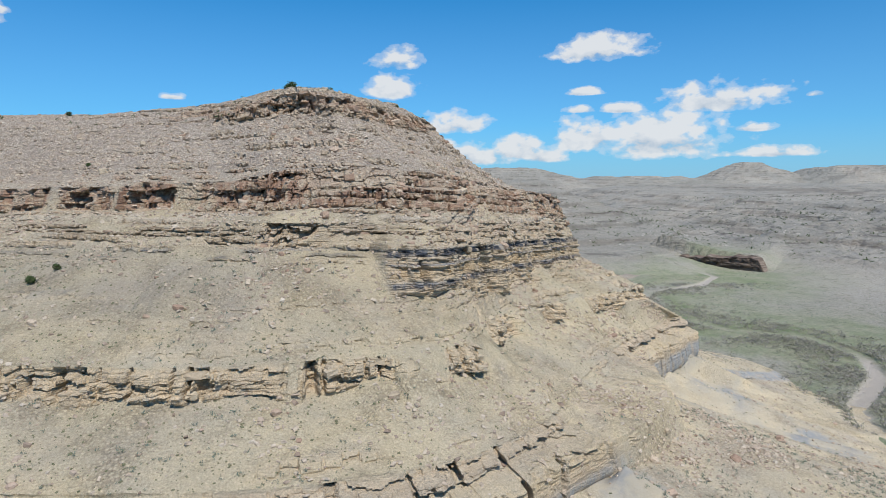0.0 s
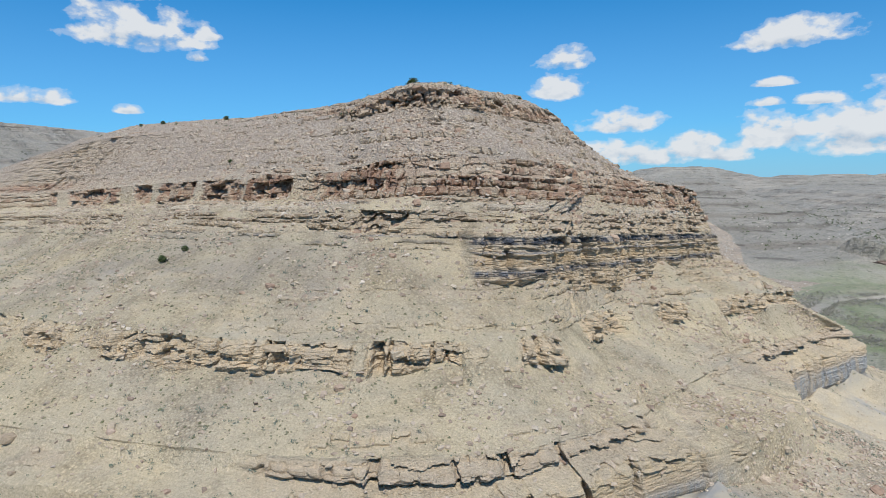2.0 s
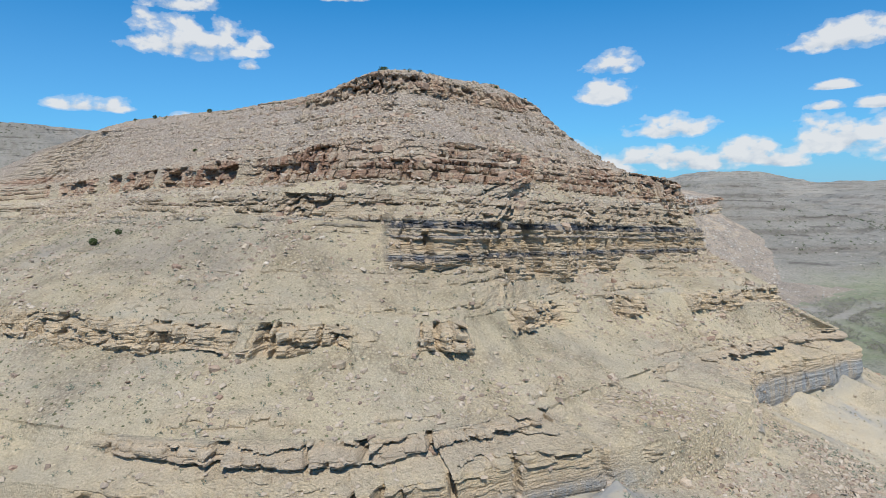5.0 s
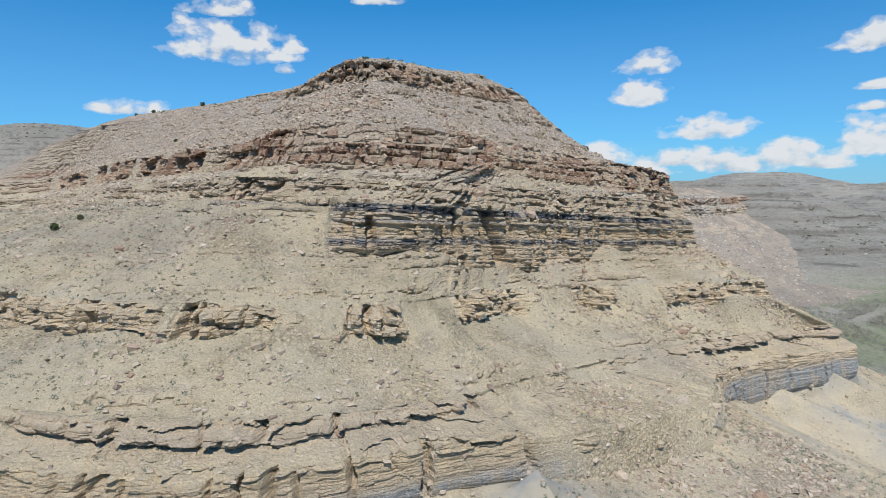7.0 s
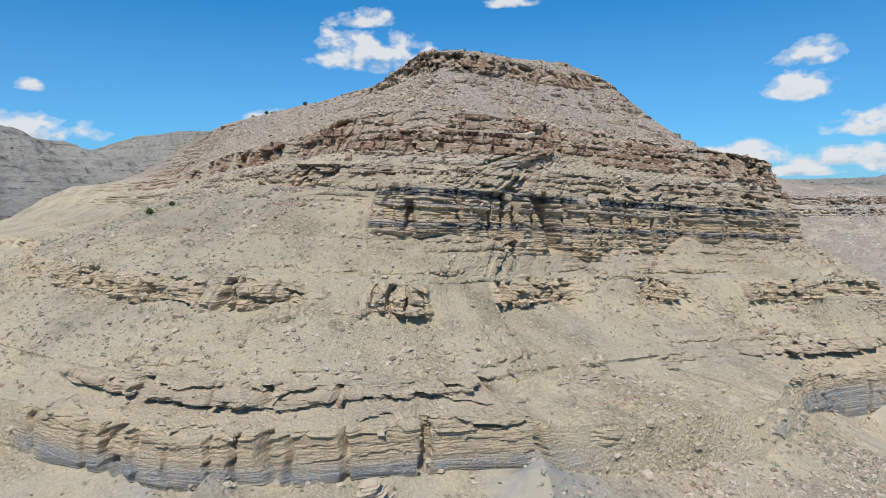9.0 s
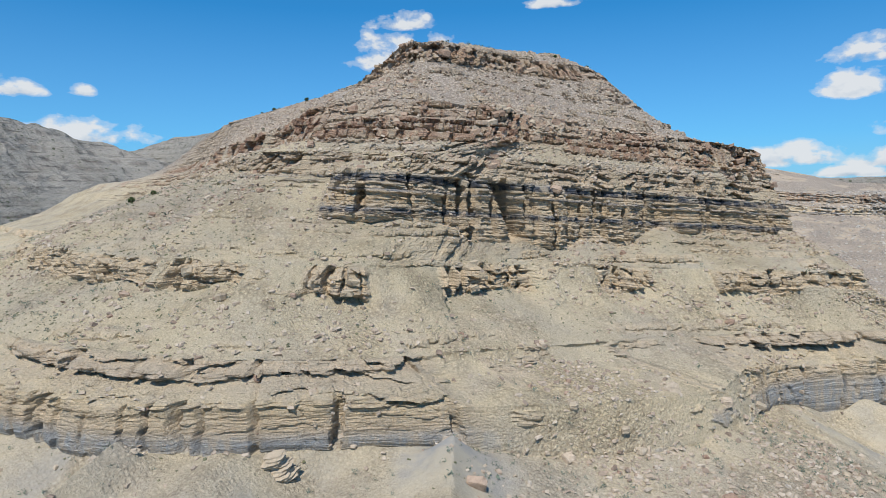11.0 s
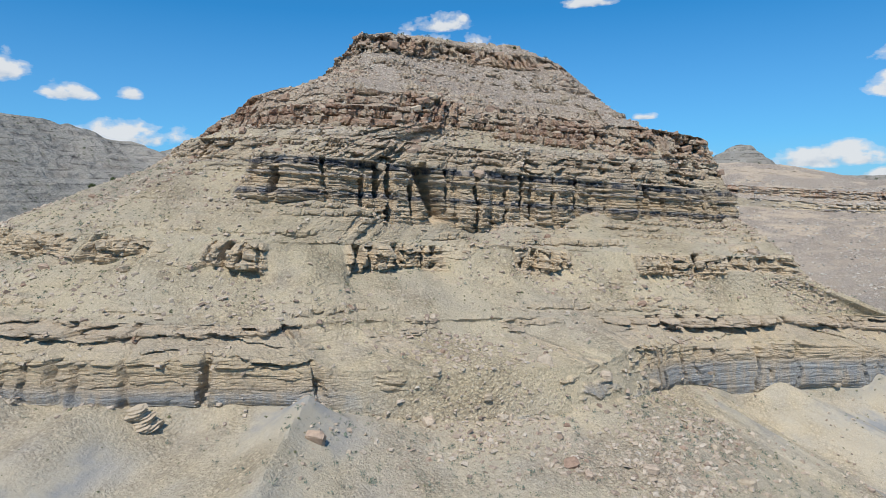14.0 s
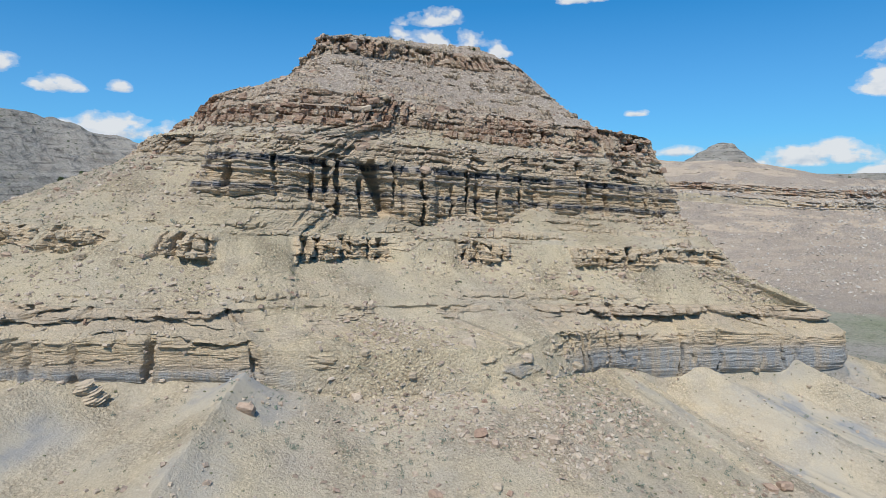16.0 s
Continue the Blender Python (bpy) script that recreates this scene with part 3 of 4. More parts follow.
            # ledges that poke out of the slopes here and there
            poke = (1 - steep) * smooth(0.16, 0.3, fbm(arc / 5.5, hb / 1.7, one * 0.7, 4, 41)) * {1: 0.75, 2: 0.2, 3: 0.4, 4: 0.3, 5: 0.1, 8: 0.6, 10: 0.8}.get(i, 0.0)
            if i == 2:
                poke = poke * smooth(7.7, 7.2, u)
            if i == 4:
                poke = poke * (1 - 0.8 * smooth(7.0, 7.6, u))
            if i == 5:
                poke = poke * smooth(3.8, 4.2, u)
            if i in (3, 5, 7, 8, 10):
                butt = butt * 1.5
            if i == 1:
                bulge = vnoise(arc / 5, hb / 2, one, 37)
                butt = butt + 1.7 * (bulge - 0.35) * smooth(44.0, 45.0, hb)
            # overhanging slabs with hollows worn out below them
            lay = hb / (0.8 if i == 5 else 1.5 if i in (1, 3) else 1.8) + 0.9 * fbm(arc / 3.0, one * 0.8, one * i, 3, 46)
            bed_no = np.floor(lay)
            hollow = smooth(-0.02, 0.16, fbm(arc / (3.4 if i != 8 else 5.0), bed_no * 3.7, one * 0.3, 3, 47)) * (lay - bed_no) ** 1.3
            carve = hollow * {1: 2.0, 3: 1.3, 5: 0.5, 6: 1.7, 7: 1.7, 8: 2.2, 10: 2.2}.get(i, 0.0)
            if i == 1:
                carve = carve * (0.12 + 0.88 * smooth(42.2, 43.4, hb)) * smooth(39.5, 40.5, hb)
            d = cliffness * (block * (1.5 if i in (8, 10) else 0.75 if i == 3 else 0.8) + butt - carve + (0.7 if i in (1, 3) else 0.0) - chim * (1.6 if i == 5 else 1.35 if i == 3 else 1.5 if i == 1 else 0.3 if i == 6 else 0.0 if i == 7 else 0.9))
            if i == 1:
                roof = 44.6 + 0.8 * fbm(arc / 7, one * 0.2, one, 3, 48)
                reach = smooth(-0.25, 0.2, fbm(arc / 6, one * 1.7, one, 3, 49)) * smooth(3.3, 3.7, u)
                d = d + cliffness * reach * (1.1 * smooth(roof, roof + 0.15, hb) * smooth(roof + 1.9, roof + 0.9, hb) - 2.6 * smooth(roof - 1.3, roof - 0.35, hb) * smooth(roof + 0.05, roof - 0.05, hb))
            d = d + poke * (1.3 * np.maximum(block, -0.3) + 0.45 - 0.7 * hollow) + tread
            gully = (1 - np.abs(fbm(arc / 13.0, hb / 60, one * 1.1, 3, 51)) * 2)
            soft = (1 - steep)
            d = d + soft * 0.35 * fbm(arc / 5, hb / 3, one * 0.5, 4, 61)
            if i == 0:
                grow = smooth(1.0, 0.75, f) * smooth(0, 0.3, f)
                d = d + (1.0 + 5.0 * badland) * (gully - 0.5) * grow
            cones = np.zeros(nu)
            if i == 0:
                ridge = 1 - np.abs(fbm(arc / 12.0 + 0.4 * (1 - f), one * 0.4, one * 0, 2, 53)) * 2.2
                cones = badland * 6.0 * (ridge - 0.5) * smooth(1.0, 0.975, f) * smooth(0.35, 0.9, f)
                rills = badland * 0.5 * fbm(arc / 1.6, one * f * 2, one, 3, 54) * smooth(1.0, 0.9, f)
                cones = cones + rills
            lift = cones + soft * (0.22 * fbm(arc / 1.3, hb / 0.8, one * 0.2, 4, 71))
            xy = xy + out * d[:, None]
            P.append(np.column_stack([xy, z + lift]))
            H.append(hb)
            R.append(np.clip(np.maximum(np.maximum(cliffness * 1.5, poke * 1.1), riser), 0, 1))
            clay = np.zeros(nu)
            if i == 0:
                clay = (0.25 + 0.75 * badland) * (smooth(-0.1, 0.35, fbm(arc / 7, one * f * 5, one * 0.3, 3, 83)) * 0.95 + 0.25 * smooth(-0.2, 0.4, fbm(arc / 6, hb / 9, one * 0.4, 3, 81)))
                clay = clay * smooth(0.12, 0.5, f)
            elif i in (4,):
                clay = 0.45 * smooth(0.0, 0.5, fbm(arc / 7, hb / 4, one * 0.6, 3, 82))
            C.append(clay)
            ROW.append(i)
    last = curves[-1]
    P.append(np.column_stack([last, heights[-1] - DIP * (last[:, 1] - 100)]))
    H.append(heights[-1])
    R.append(one * 0)
    C.append(one * 0)
    ROW.append(len(LINES))
    pts = np.array(P)
    me = grid_mesh("butte", pts, {"bed": np.array(H), "rock": np.array(R), "clay": np.array(C)})
    me.shade_flat()
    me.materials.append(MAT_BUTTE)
    ob = new("butte", me)
    return tagged(ob, "layered tan sandstone butte with dark coal bands and scree slopes", "butte", kind="structure"), pts, np.array(R), np.array(ROW), out, u


butte, PTS, ROCK, ROW, OUT, STATION = build_butte()

# ---- the wide ground: valley floor, side slopes and far mesas in one sheet ----


def seg_dist(x, y, line):
    """Distance to a line of points, positive to its right hand."""
    best = np.full(x.shape, 1e9)
    side = np.zeros(x.shape)
    for (ax, ay), (bx, by) in zip(line[:-1], line[1:]):
        dx, dy = bx - ax, by - ay
        t = np.clip(((x - ax) * dx + (y - ay) * dy) / (dx * dx + dy * dy), 0, 1)
        d = np.hypot(x - ax - t * dx, y - ay - t * dy)
        s = (x - ax) * dy - (y - ay) * dx
        near = d < best
        best = np.where(near, d, best)
        side = np.where(near, np.sign(s), side)
    return best * side


RIVER = [(230, 40), (150, 120), (117, 162), (124, 180), (152, 210), (160, 230), (155, 258), (128, 275), (113, 300), (106, 335), (125, 370), (166, 397), (191, 432), (185, 480), (160, 560), (190, 720), (150, 1000), (80, 1400)]
EAST_FOOT = [(420, -300), (300, 60), (235, 200), (230, 300), (285, 400), (240, 455), (173, 517), (172, 556), (240, 660), (230, 760), (200, 1000), (160, 1500), (60, 2200)]
NORTH_FOOT = [(60, 2200), (60, 1200), (120, 900), (165, 660), (140, 570), (100, 480), (60, 410), (20, 395), (-60, 380), (-200, 340), (-900, 330)]
# far tables: x, y, half length, half width, turn, top, flank
MESAS = [
    (1088, 2251, 12, 12, 0, 136, 460), (960, 2230, 230, 110, -10, 80, 330), (215, 2000, 60, 80, 20, 112, 420), (330, 2150, 300, 120, -10, 78, 400),
    (1250, 4050, 260, 100, 10, 88, 300), (1850, 2450, 330, 500, -25, 122, 430), (-660, 215, 60, 110, 8, 144, 330), (-700, 560, 100, 80, 0, 146, 330),
    (-158, 907, 8, 8, 0, 131, 230), (-100, 800, 190, 140, 0, 80, 230), (-1800, 2400, 900, 400, 30, 150, 700),
    (2500, 1000, 500, 700, 0, 110, 900), (-1500, -1500, 600, 600, 0, 130, 900), (1200, -1800, 900, 500, 0, 110, 900),
]


SCARP = ((173, 517), (240, 455))
SCARP_LONG = math.hypot(SCARP[1][0] - SCARP[0][0], SCARP[1][1] - SCARP[0][1])
SCARP_WAY = ((SCARP[1][0] - SCARP[0][0]) / SCARP_LONG, (SCARP[1][1] - SCARP[0][1]) / SCARP_LONG)


def terrace(z, step, sharp):
    q = z / step
    f = q - np.floor(q)
    return (np.floor(q) + np.where(f < sharp, f / sharp * 0.45, 0.45 + (f - sharp) / (1 - sharp) * 0.55)) * step


def ground_height(x, y):
    n1 = fbm(x / 160, y / 160, x * 0, 4, 101)
    n2 = fbm(x / 35, y / 35, x * 0, 4, 102)
    z = 12 + 1.6 * n1 + 0.6 * n2 + 0.004 * np.maximum(y - 300, 0)
    river = seg_dist(x, y, RIVER)
    hill = np.zeros(x.shape)
    calm = 1 - smooth(120, 60, np.hypot(x - 220, y - 495))
    e = np.maximum(seg_dist(x, y, EAST_FOOT) + (26 * n1 + 6 * n2) * calm, 0)
    back = seg_dist(x, y, EAST_FOOT)
    along = (x - SCARP[0][0]) * SCARP_WAY[0] + (y - SCARP[0][1]) * SCARP_WAY[1]
    scarp = smooth(-4, 10, along) * smooth(SCARP_LONG + 4, SCARP_LONG - 10, along) * smooth(0, 3, back) * np.exp(-np.maximum(back, 0) / 45)
    east = 0.15 * e + 3 * smooth(0, 60, e) * (1 + n2)
    east = np.where(east > 38, 38 + 9 * (1 - np.exp(-(east - 38) / 40)), east)
    w = np.maximum(seg_dist(x, y, NORTH_FOOT) + 14 * n1 + 5 * n2, 0)
    north = np.minimum(0.38 * w, 48 + 0 * w)
    hill = np.maximum(east, north)
    for cx, cy, a, b, turn, top, flank in MESAS:
        c, s = math.cos(radians(turn)), math.sin(radians(turn))
        lx, ly = (x - cx) * c + (y - cy) * s, -(x - cx) * s + (y - cy) * c
        d = np.hypot(np.maximum(np.abs(lx) - a, 0), np.maximum(np.abs(ly) - b, 0)) + flank * (0.16 * n1 + 0.05 * n2)
        g = np.clip(1 - d / flank, 0, 1)
        hill = np.maximum(hill, (top - 14) * g ** 1.35)
    rough = smooth(2, 14, hill)
    big = 9.0
    th = terrace(hill + 2.0 * n2, big, 0.84)
    zz = z + hill * (1 - 0.55 * rough) + th * rough * 0.55 + rough * 1.3 * n2
    f = ((hill + 2.0 * n2) / 9.0) % 1.0
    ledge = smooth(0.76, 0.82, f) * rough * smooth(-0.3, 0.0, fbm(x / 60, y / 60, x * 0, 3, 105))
    bed = smooth(3.6, 2.2, np.abs(river) + 1.2 * n2) * (1 - rough) * smooth(460, 430, y)
    bed = bed * (1 - 0.85 * smooth(225, 240, y) * smooth(395, 380, y))
    zz = zz - 1.2 * bed + 12 * scarp
    haze_noise = fbm(x / 90, y / 90, x * 0, 3, 107)
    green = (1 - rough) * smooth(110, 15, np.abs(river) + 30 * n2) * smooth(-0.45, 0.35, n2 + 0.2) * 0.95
    # mask of the painted haze: patchy on all hills, stronger far off
    far = rough * (0.4 + 0.4 * smooth(900, 2600, np.hypot(x - 100, y - 200))) * smooth(-0.4, 0.4, haze_noise + 0.4 * n2)
    return zz, np.clip(green, 0, 1), bed, ledge, far, rough


def build_ground():
    r = np.concatenate([np.linspace(1, 60, 24)[:-1], 60 * (4800 / 60) ** (np.linspace(0, 1, 400))])
    th = np.radians(np.concatenate([np.linspace(-100, 55, 560, endpoint=False), np.linspace(55, 260, 100, endpoint=False)]))
    rr, tt = np.meshgrid(r, th, indexing="ij")
    x, y = 130 + rr * np.sin(tt), 260 + rr * np.cos(tt)
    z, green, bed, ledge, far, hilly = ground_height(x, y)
    me = grid_mesh("ground", np.stack([x, y, z], -1), {"veg": green, "wash": bed, "rock": ledge, "haze_tint": far, "hilly": hilly}, wrap=True)
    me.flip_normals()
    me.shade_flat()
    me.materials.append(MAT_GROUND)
    return tagged(new("ground", me), "dry valley floor with sparse green brush and far terraced mesas", "ground", kind="structure")


ground = build_ground()

# ---- the next spur to the north: scree, a cliff band and a flat crest ----
SPUR_FOOT = [(-160, 350), (-60, 385), (20, 397), (70, 408), (114, 474), (152, 565), (175, 660), (130, 900)]
SPUR_IN = [(0, 1), (0, 1), (0, 1), (-0.25, 0.97), (-0.6, 0.8), (-0.8, 0.6), (-1, 0.1), (-1, 0)]
# height, distance in from the foot, rows to the next
SPUR = [(10.5, -85, 16), (14.5, -6, 66), (52, 88, 16), (56.5, 90, 12), (59, 95, 18), (64.5, 97, 46), (73, 140, 10), (72, 210, 0)]


SPUR_PTS = []


def build_spur():
    u = np.concatenate([np.linspace(0, 1, 60, endpoint=False), np.linspace(1, 5, 460, endpoint=False), np.linspace(5, 7, 60)])
    foot = catmull(SPUR_FOOT, u)
    out = -catmull(SPUR_IN, u)
    out /= np.hypot(*out.T)[:, None]
    rise = np.interp(u, [0, 1, 1.45, 1.75, 2, 7], [2.0, 1.9, 1.75, 1.2, 0.9, 0.8])
    tip = np.interp(u, [0, 0.4, 1, 1.75, 2, 7], [9, 8, 6, 1, 0, 0])          # the beds climb to the west
    nose = smooth(1.35, 1.75, u)
    arc = np.concatenate([[0], np.cumsum(np.hypot(*np.diff(foot, axis=0).T))])
    one = np.ones(len(u))
    rs = np.random.RandomState(23)
    sets = {"mid": (np.cumsum(rs.uniform(0.5, 1.8, 200)), rs.uniform(-1, 1, 202), rs.uniform(2, 6, 202))}
    P, H, R, C = [], [], [], []
    for k in range(len(SPUR) - 1):
        (z0, d0, n), (z1, d1, _) = SPUR[k], SPUR[k + 1]
        i = max(k - 1, 0)                                  # the apron and the scree above it look alike
        for j in range(n):
            f = j / n
            z, d = z0 + (z1 - z0) * f, d0 + (d1 - d0) * f
            wall = i in (1, 3)
            spread = (13 * fbm(arc / 55, one * 0.2, one * 0, 4, 71) + 5 * fbm(arc / 14, one * (0.3 if i < 2 else 0.9), one * 0, 3, 76)) * smooth(-6, 60, d)
            block = bedded("mid", one * z, arc, one, sets)
            ledge = smooth(0.0, 0.22, fbm(arc / 14, one * z / 2.0, one, 3, 72)) * (1.0 if z > 38 else 0.35)
            lay = z / 1.7 + 0.5 * fbm(arc / 9, one * 0.8, one, 3, 77)
            hollow = smooth(-0.05, 0.15, fbm(arc / 8, np.floor(lay) * 3.7, one, 3, 78)) * (lay - np.floor(lay)) ** 1.3
            rock = (0.55 + 0.45 * smooth(-0.2, 0.1, fbm(arc / 18, one * i, one, 3, 75))) * (nose if i == 1 else 1) if wall else ledge * 0.8
            push = spread + rock * ((2.2 if wall else 1.0) * block - (2.6 if wall else 1.4) * hollow + (1.0 if wall else 0.4)) + (2.5 if i == 0 else 0.6) * fbm(arc / 18, one * z / 14, one, 4, 73)
            xy = foot - out * d + out * push[:, None]
            zz = z + max(z - 64.5, 0) * (rise - 1) + tip * min(max((z - 30) / 25, 0), 1) + (1.6 * fbm(arc / 30, one * 0.5, one, 4, 79) if z > 66 else 0)
            P.append(np.column_stack([xy, zz + 0.5 * fbm(arc / 5, one * d / 5, one, 3, 74)]))
            H.append(one * (68.3 - (56.5 - z) * 1.2 if i == 1 else 76 + 0.4 * (z - 59) if i == 3 else 90.0))
            R.append(rock)
            C.append(one * (0.25 if i == 0 else 0.1))
    SPUR_PTS.append(np.array(P))
    me = grid_mesh("north_spur", np.array(P), {"bed": np.array(H), "rock": np.array(R), "clay": np.array(C)})
    me.shade_flat()
    me.materials.append(MAT_BUTTE)
    return tagged(new("north_spur", me), "grey scree hillside with a broken cliff band under a flat crest", "hillside", kind="structure")


north_spur = build_spur()


def scarp_material():
    m, nt, b = material("dark_brown_rock")
    pos = position(nt)
    lines = noise_node(nt, scaled(nt, pos, (0.04, 0.04, 1.4)), 1.0, 5.0, 0.7)
    # banded brown, much darker than the slopes around it
    col = ramp_node(nt, lines, [(0.3, (0.07, 0.055, 0.045)), (0.5, (0.17, 0.13, 0.105)), (0.62, (0.29, 0.24, 0.19)), (0.72, (0.13, 0.105, 0.09))])
    nt.links.new(col, b.inputs["Base Color"])
    bump(nt, b, noise_node(nt, pos, 0.9, 6.0, 0.7), 1.0, 0.6)
    return m


def build_scarp():
    """The dark low cliff at the foot of the far slope: stacked beds with deep joints."""
    n, rows = 260, 46
    t = np.linspace(0, 1, n)
    a, b = np.array(SCARP[0], float), np.array(SCARP[1], float)
    line = a[None] * (1 - t[:, None]) + b[None] * t[:, None]
    face = np.array([SCARP_WAY[1], -SCARP_WAY[0]])
    arc = t * SCARP_LONG
    top = (6.5 + 5.0 * t) * (0.88 + 0.24 * vnoise(arc / 5, arc * 0, arc * 0, 64)) * smooth(-0.02, 0.08, t) * smooth(1.02, 0.93, t) + 0.3
    P = []
    for k in range(rows + 8):
        f = min(k / rows, 1.0)
        lay = np.floor(f * 8 + 0.35 * fbm(arc / 14, arc * 0, arc * 0, 2, 61))
        cell = np.floor(arc / 3.1 + lay * 0.37)
        out = 6.0 + 1.6 * hash3(cell, lay, lay * 0, 62) + 2.4 * fbm(arc / 12, arc * 0 + f, arc * 0, 3, 63) - (1.4 if k % 4 == 0 else 0)
        back = max(0, k - rows) * 1.5
        xy = line + face[None] * (out - back)[:, None]
        P.append(np.column_stack([xy, 10.5 + top * f + 0.15 * max(0, k - rows)]))
    me = grid_mesh("valley_cliff", np.array(P), {})
    me.shade_flat()
    me.materials.append(scarp_material())
    return tagged(new("valley_cliff", me), "low dark brown cliff of stacked beds at the valley edge", "cliff", kind="structure")


valley_cliff = build_scarp()


# ---- loose stones, blocks and plants ----


def tri_mesh(name, verts, faces):
    me = bpy.data.meshes.new(name)
    me.vertices.add(len(verts))
    me.vertices.foreach_set("co", np.asarray(verts, np.float32).reshape(-1))
    me.loops.add(faces.size)
    me.loops.foreach_set("vertex_index", faces.reshape(-1).astype(np.int32))
    me.polygons.add(len(faces))
    k = faces.shape[1]
    me.polygons.foreach_set("loop_start", np.arange(0, faces.size, k, dtype=np.int32))
    me.polygons.foreach_set("loop_total", np.full(len(faces), k, dtype=np.int32))
    me.update(calc_edges=True)
    me.shade_flat()
    return me


def turns(n, rs, tip=3.2):
    """n turn matrices: any heading, with some tilt."""
    a, b, c = rs.uniform(0, 2 * math.pi, n), rs.normal(0, 0.3, n) * tip / 3.2, rs.normal(0, 0.3, n) * tip / 3.2
    ca, sa, cb, sb, cc, sc = np.cos(a), np.sin(a), np.cos(b), np.sin(b), np.cos(c), np.sin(c)
    one, nil = np.ones(n), np.zeros(n)
    z = np.stack([ca, -sa, nil, sa, ca, nil, nil, nil, one], 1).reshape(n, 3, 3)
    x = np.stack([one, nil, nil, nil, cb, -sb, nil, sb, cb], 1).reshape(n, 3, 3)
    y = np.stack([cc, nil, sc, nil, one, nil, -sc, nil, cc], 1).reshape(n, 3, 3)
    return z @ x @ y


def stone_shape():
    """An angular block: eight corners, twelve faces, narrower above."""
    bm = bmesh.new()
    bmesh.ops.create_cube(bm, size=1.5)
    bmesh.ops.triangulate(bm, faces=bm.faces[:])
    bm.verts.ensure_lookup_table()
    v = np.array([q.co[:] for q in bm.verts])
    f = np.array([[q.index for q in p.verts] for p in bm.faces])
    bm.free()
    v[:, :2] *= np.where(v[:, 2:] > 0, 0.75, 1.05)
    return v, f


def stone_material(name, stops, island=True):
    m, nt, b = material(name)
    if island:
        rnd = nt.nodes.new("ShaderNodeNewGeometry").outputs["Random Per Island"]
    else:
        rnd = nt.nodes.new("ShaderNodeObjectInfo").outputs["Random"]
    pos = position(nt)
    col = ramp_node(nt, rnd, stops)
    mott = noise_node(nt, pos, 2.5, 5.0, 0.7)
    col = mix_node(nt, 0.7, col, ramp_node(nt, mott, [(0.3, (0.65, 0.63, 0.6)), (0.55, (1.05, 1.03, 1.0)), (0.75, (1.25, 1.2, 1.15))]), "MULTIPLY")
    nt.links.new(col, b.inputs["Base Color"])
    bump(nt, b, math_node(nt, "ADD", mott, noise_node(nt, scaled(nt, pos, (0.8, 0.8, 7.0)), 1.0, 4.0, 0.7)), 0.8, 0.15)
    return m


MAT_STONE = stone_material("weathered_stone", [(0.0, (0.27, 0.21, 0.165)), (0.2, (0.40, 0.33, 0.265)), (0.5, (0.50, 0.43, 0.345)), (0.8, (0.44, 0.365, 0.285)), (0.94, (0.56, 0.50, 0.42)), (1.0, (0.34, 0.235, 0.175))])
MAT_TAN = stone_material("tan_sandstone", [(0.0, (0.33, 0.27, 0.2)), (0.5, (0.42, 0.355, 0.265)), (1.0, (0.48, 0.41, 0.32))], False)
MAT_BLOCK = stone_material("brown_sandstone", [(0.0, (0.31, 0.22, 0.165)), (0.4, (0.39, 0.29, 0.22)), (0.7, (0.45, 0.36, 0.28)), (1.0, (0.50, 0.43, 0.34))], False)
MAT_BUFF = stone_material("buff_sandstone", [(0.0, (0.40, 0.33, 0.24)), (0.5, (0.47, 0.40, 0.295)), (1.0, (0.53, 0.46, 0.36))], False)

rows_n, cols_n = PTS.shape[:2]
du = np.linalg.norm(np.diff(PTS, axis=1), axis=2)[:-1]
dv = np.linalg.norm(np.diff(PTS, axis=0), axis=2)[:, :-1]
AREA = np.minimum(du, 2) * np.minimum(dv, 2)
CX, CY = PTS[:-1, :-1, 0], PTS[:-1, :-1, 1]
ZONE = ROW[:-1, None] * np.ones((1, cols_n - 1), int)
ST = STATION[None, :-1] * np.ones((rows_n - 1, 1))
SEEN = smooth(0.5, 1.5, ST) * smooth(9.6, 8.9, ST) * (PTS[:-1, :-1, 2] > 13)
STREAM = smooth(-0.1, 0.45, fbm(CX / 9, CY / 9, PTS[:-1, :-1, 2] / 40, 3, 201))
BUTT_ROCK = ROCK[:-1, :-1]


def scatter(n, weight, rs):
    w = (weight * AREA).ravel()
    c = np.cumsum(w)
    pick = np.searchsorted(c, rs.uniform(0, c[-1], n))
    r, k = np.unravel_index(np.minimum(pick, len(w) - 1), AREA.shape)
    a, b = rs.uniform(0, 1, (2, n))
    p = (PTS[r, k] * ((1 - a) * (1 - b))[:, None] + PTS[r + 1, k] * (a * (1 - b))[:, None] + PTS[r, k + 1] * ((1 - a) * b)[:, None] + PTS[r + 1, k + 1] * (a * b)[:, None])
    return p, r, k


SV, SF = stone_shape()


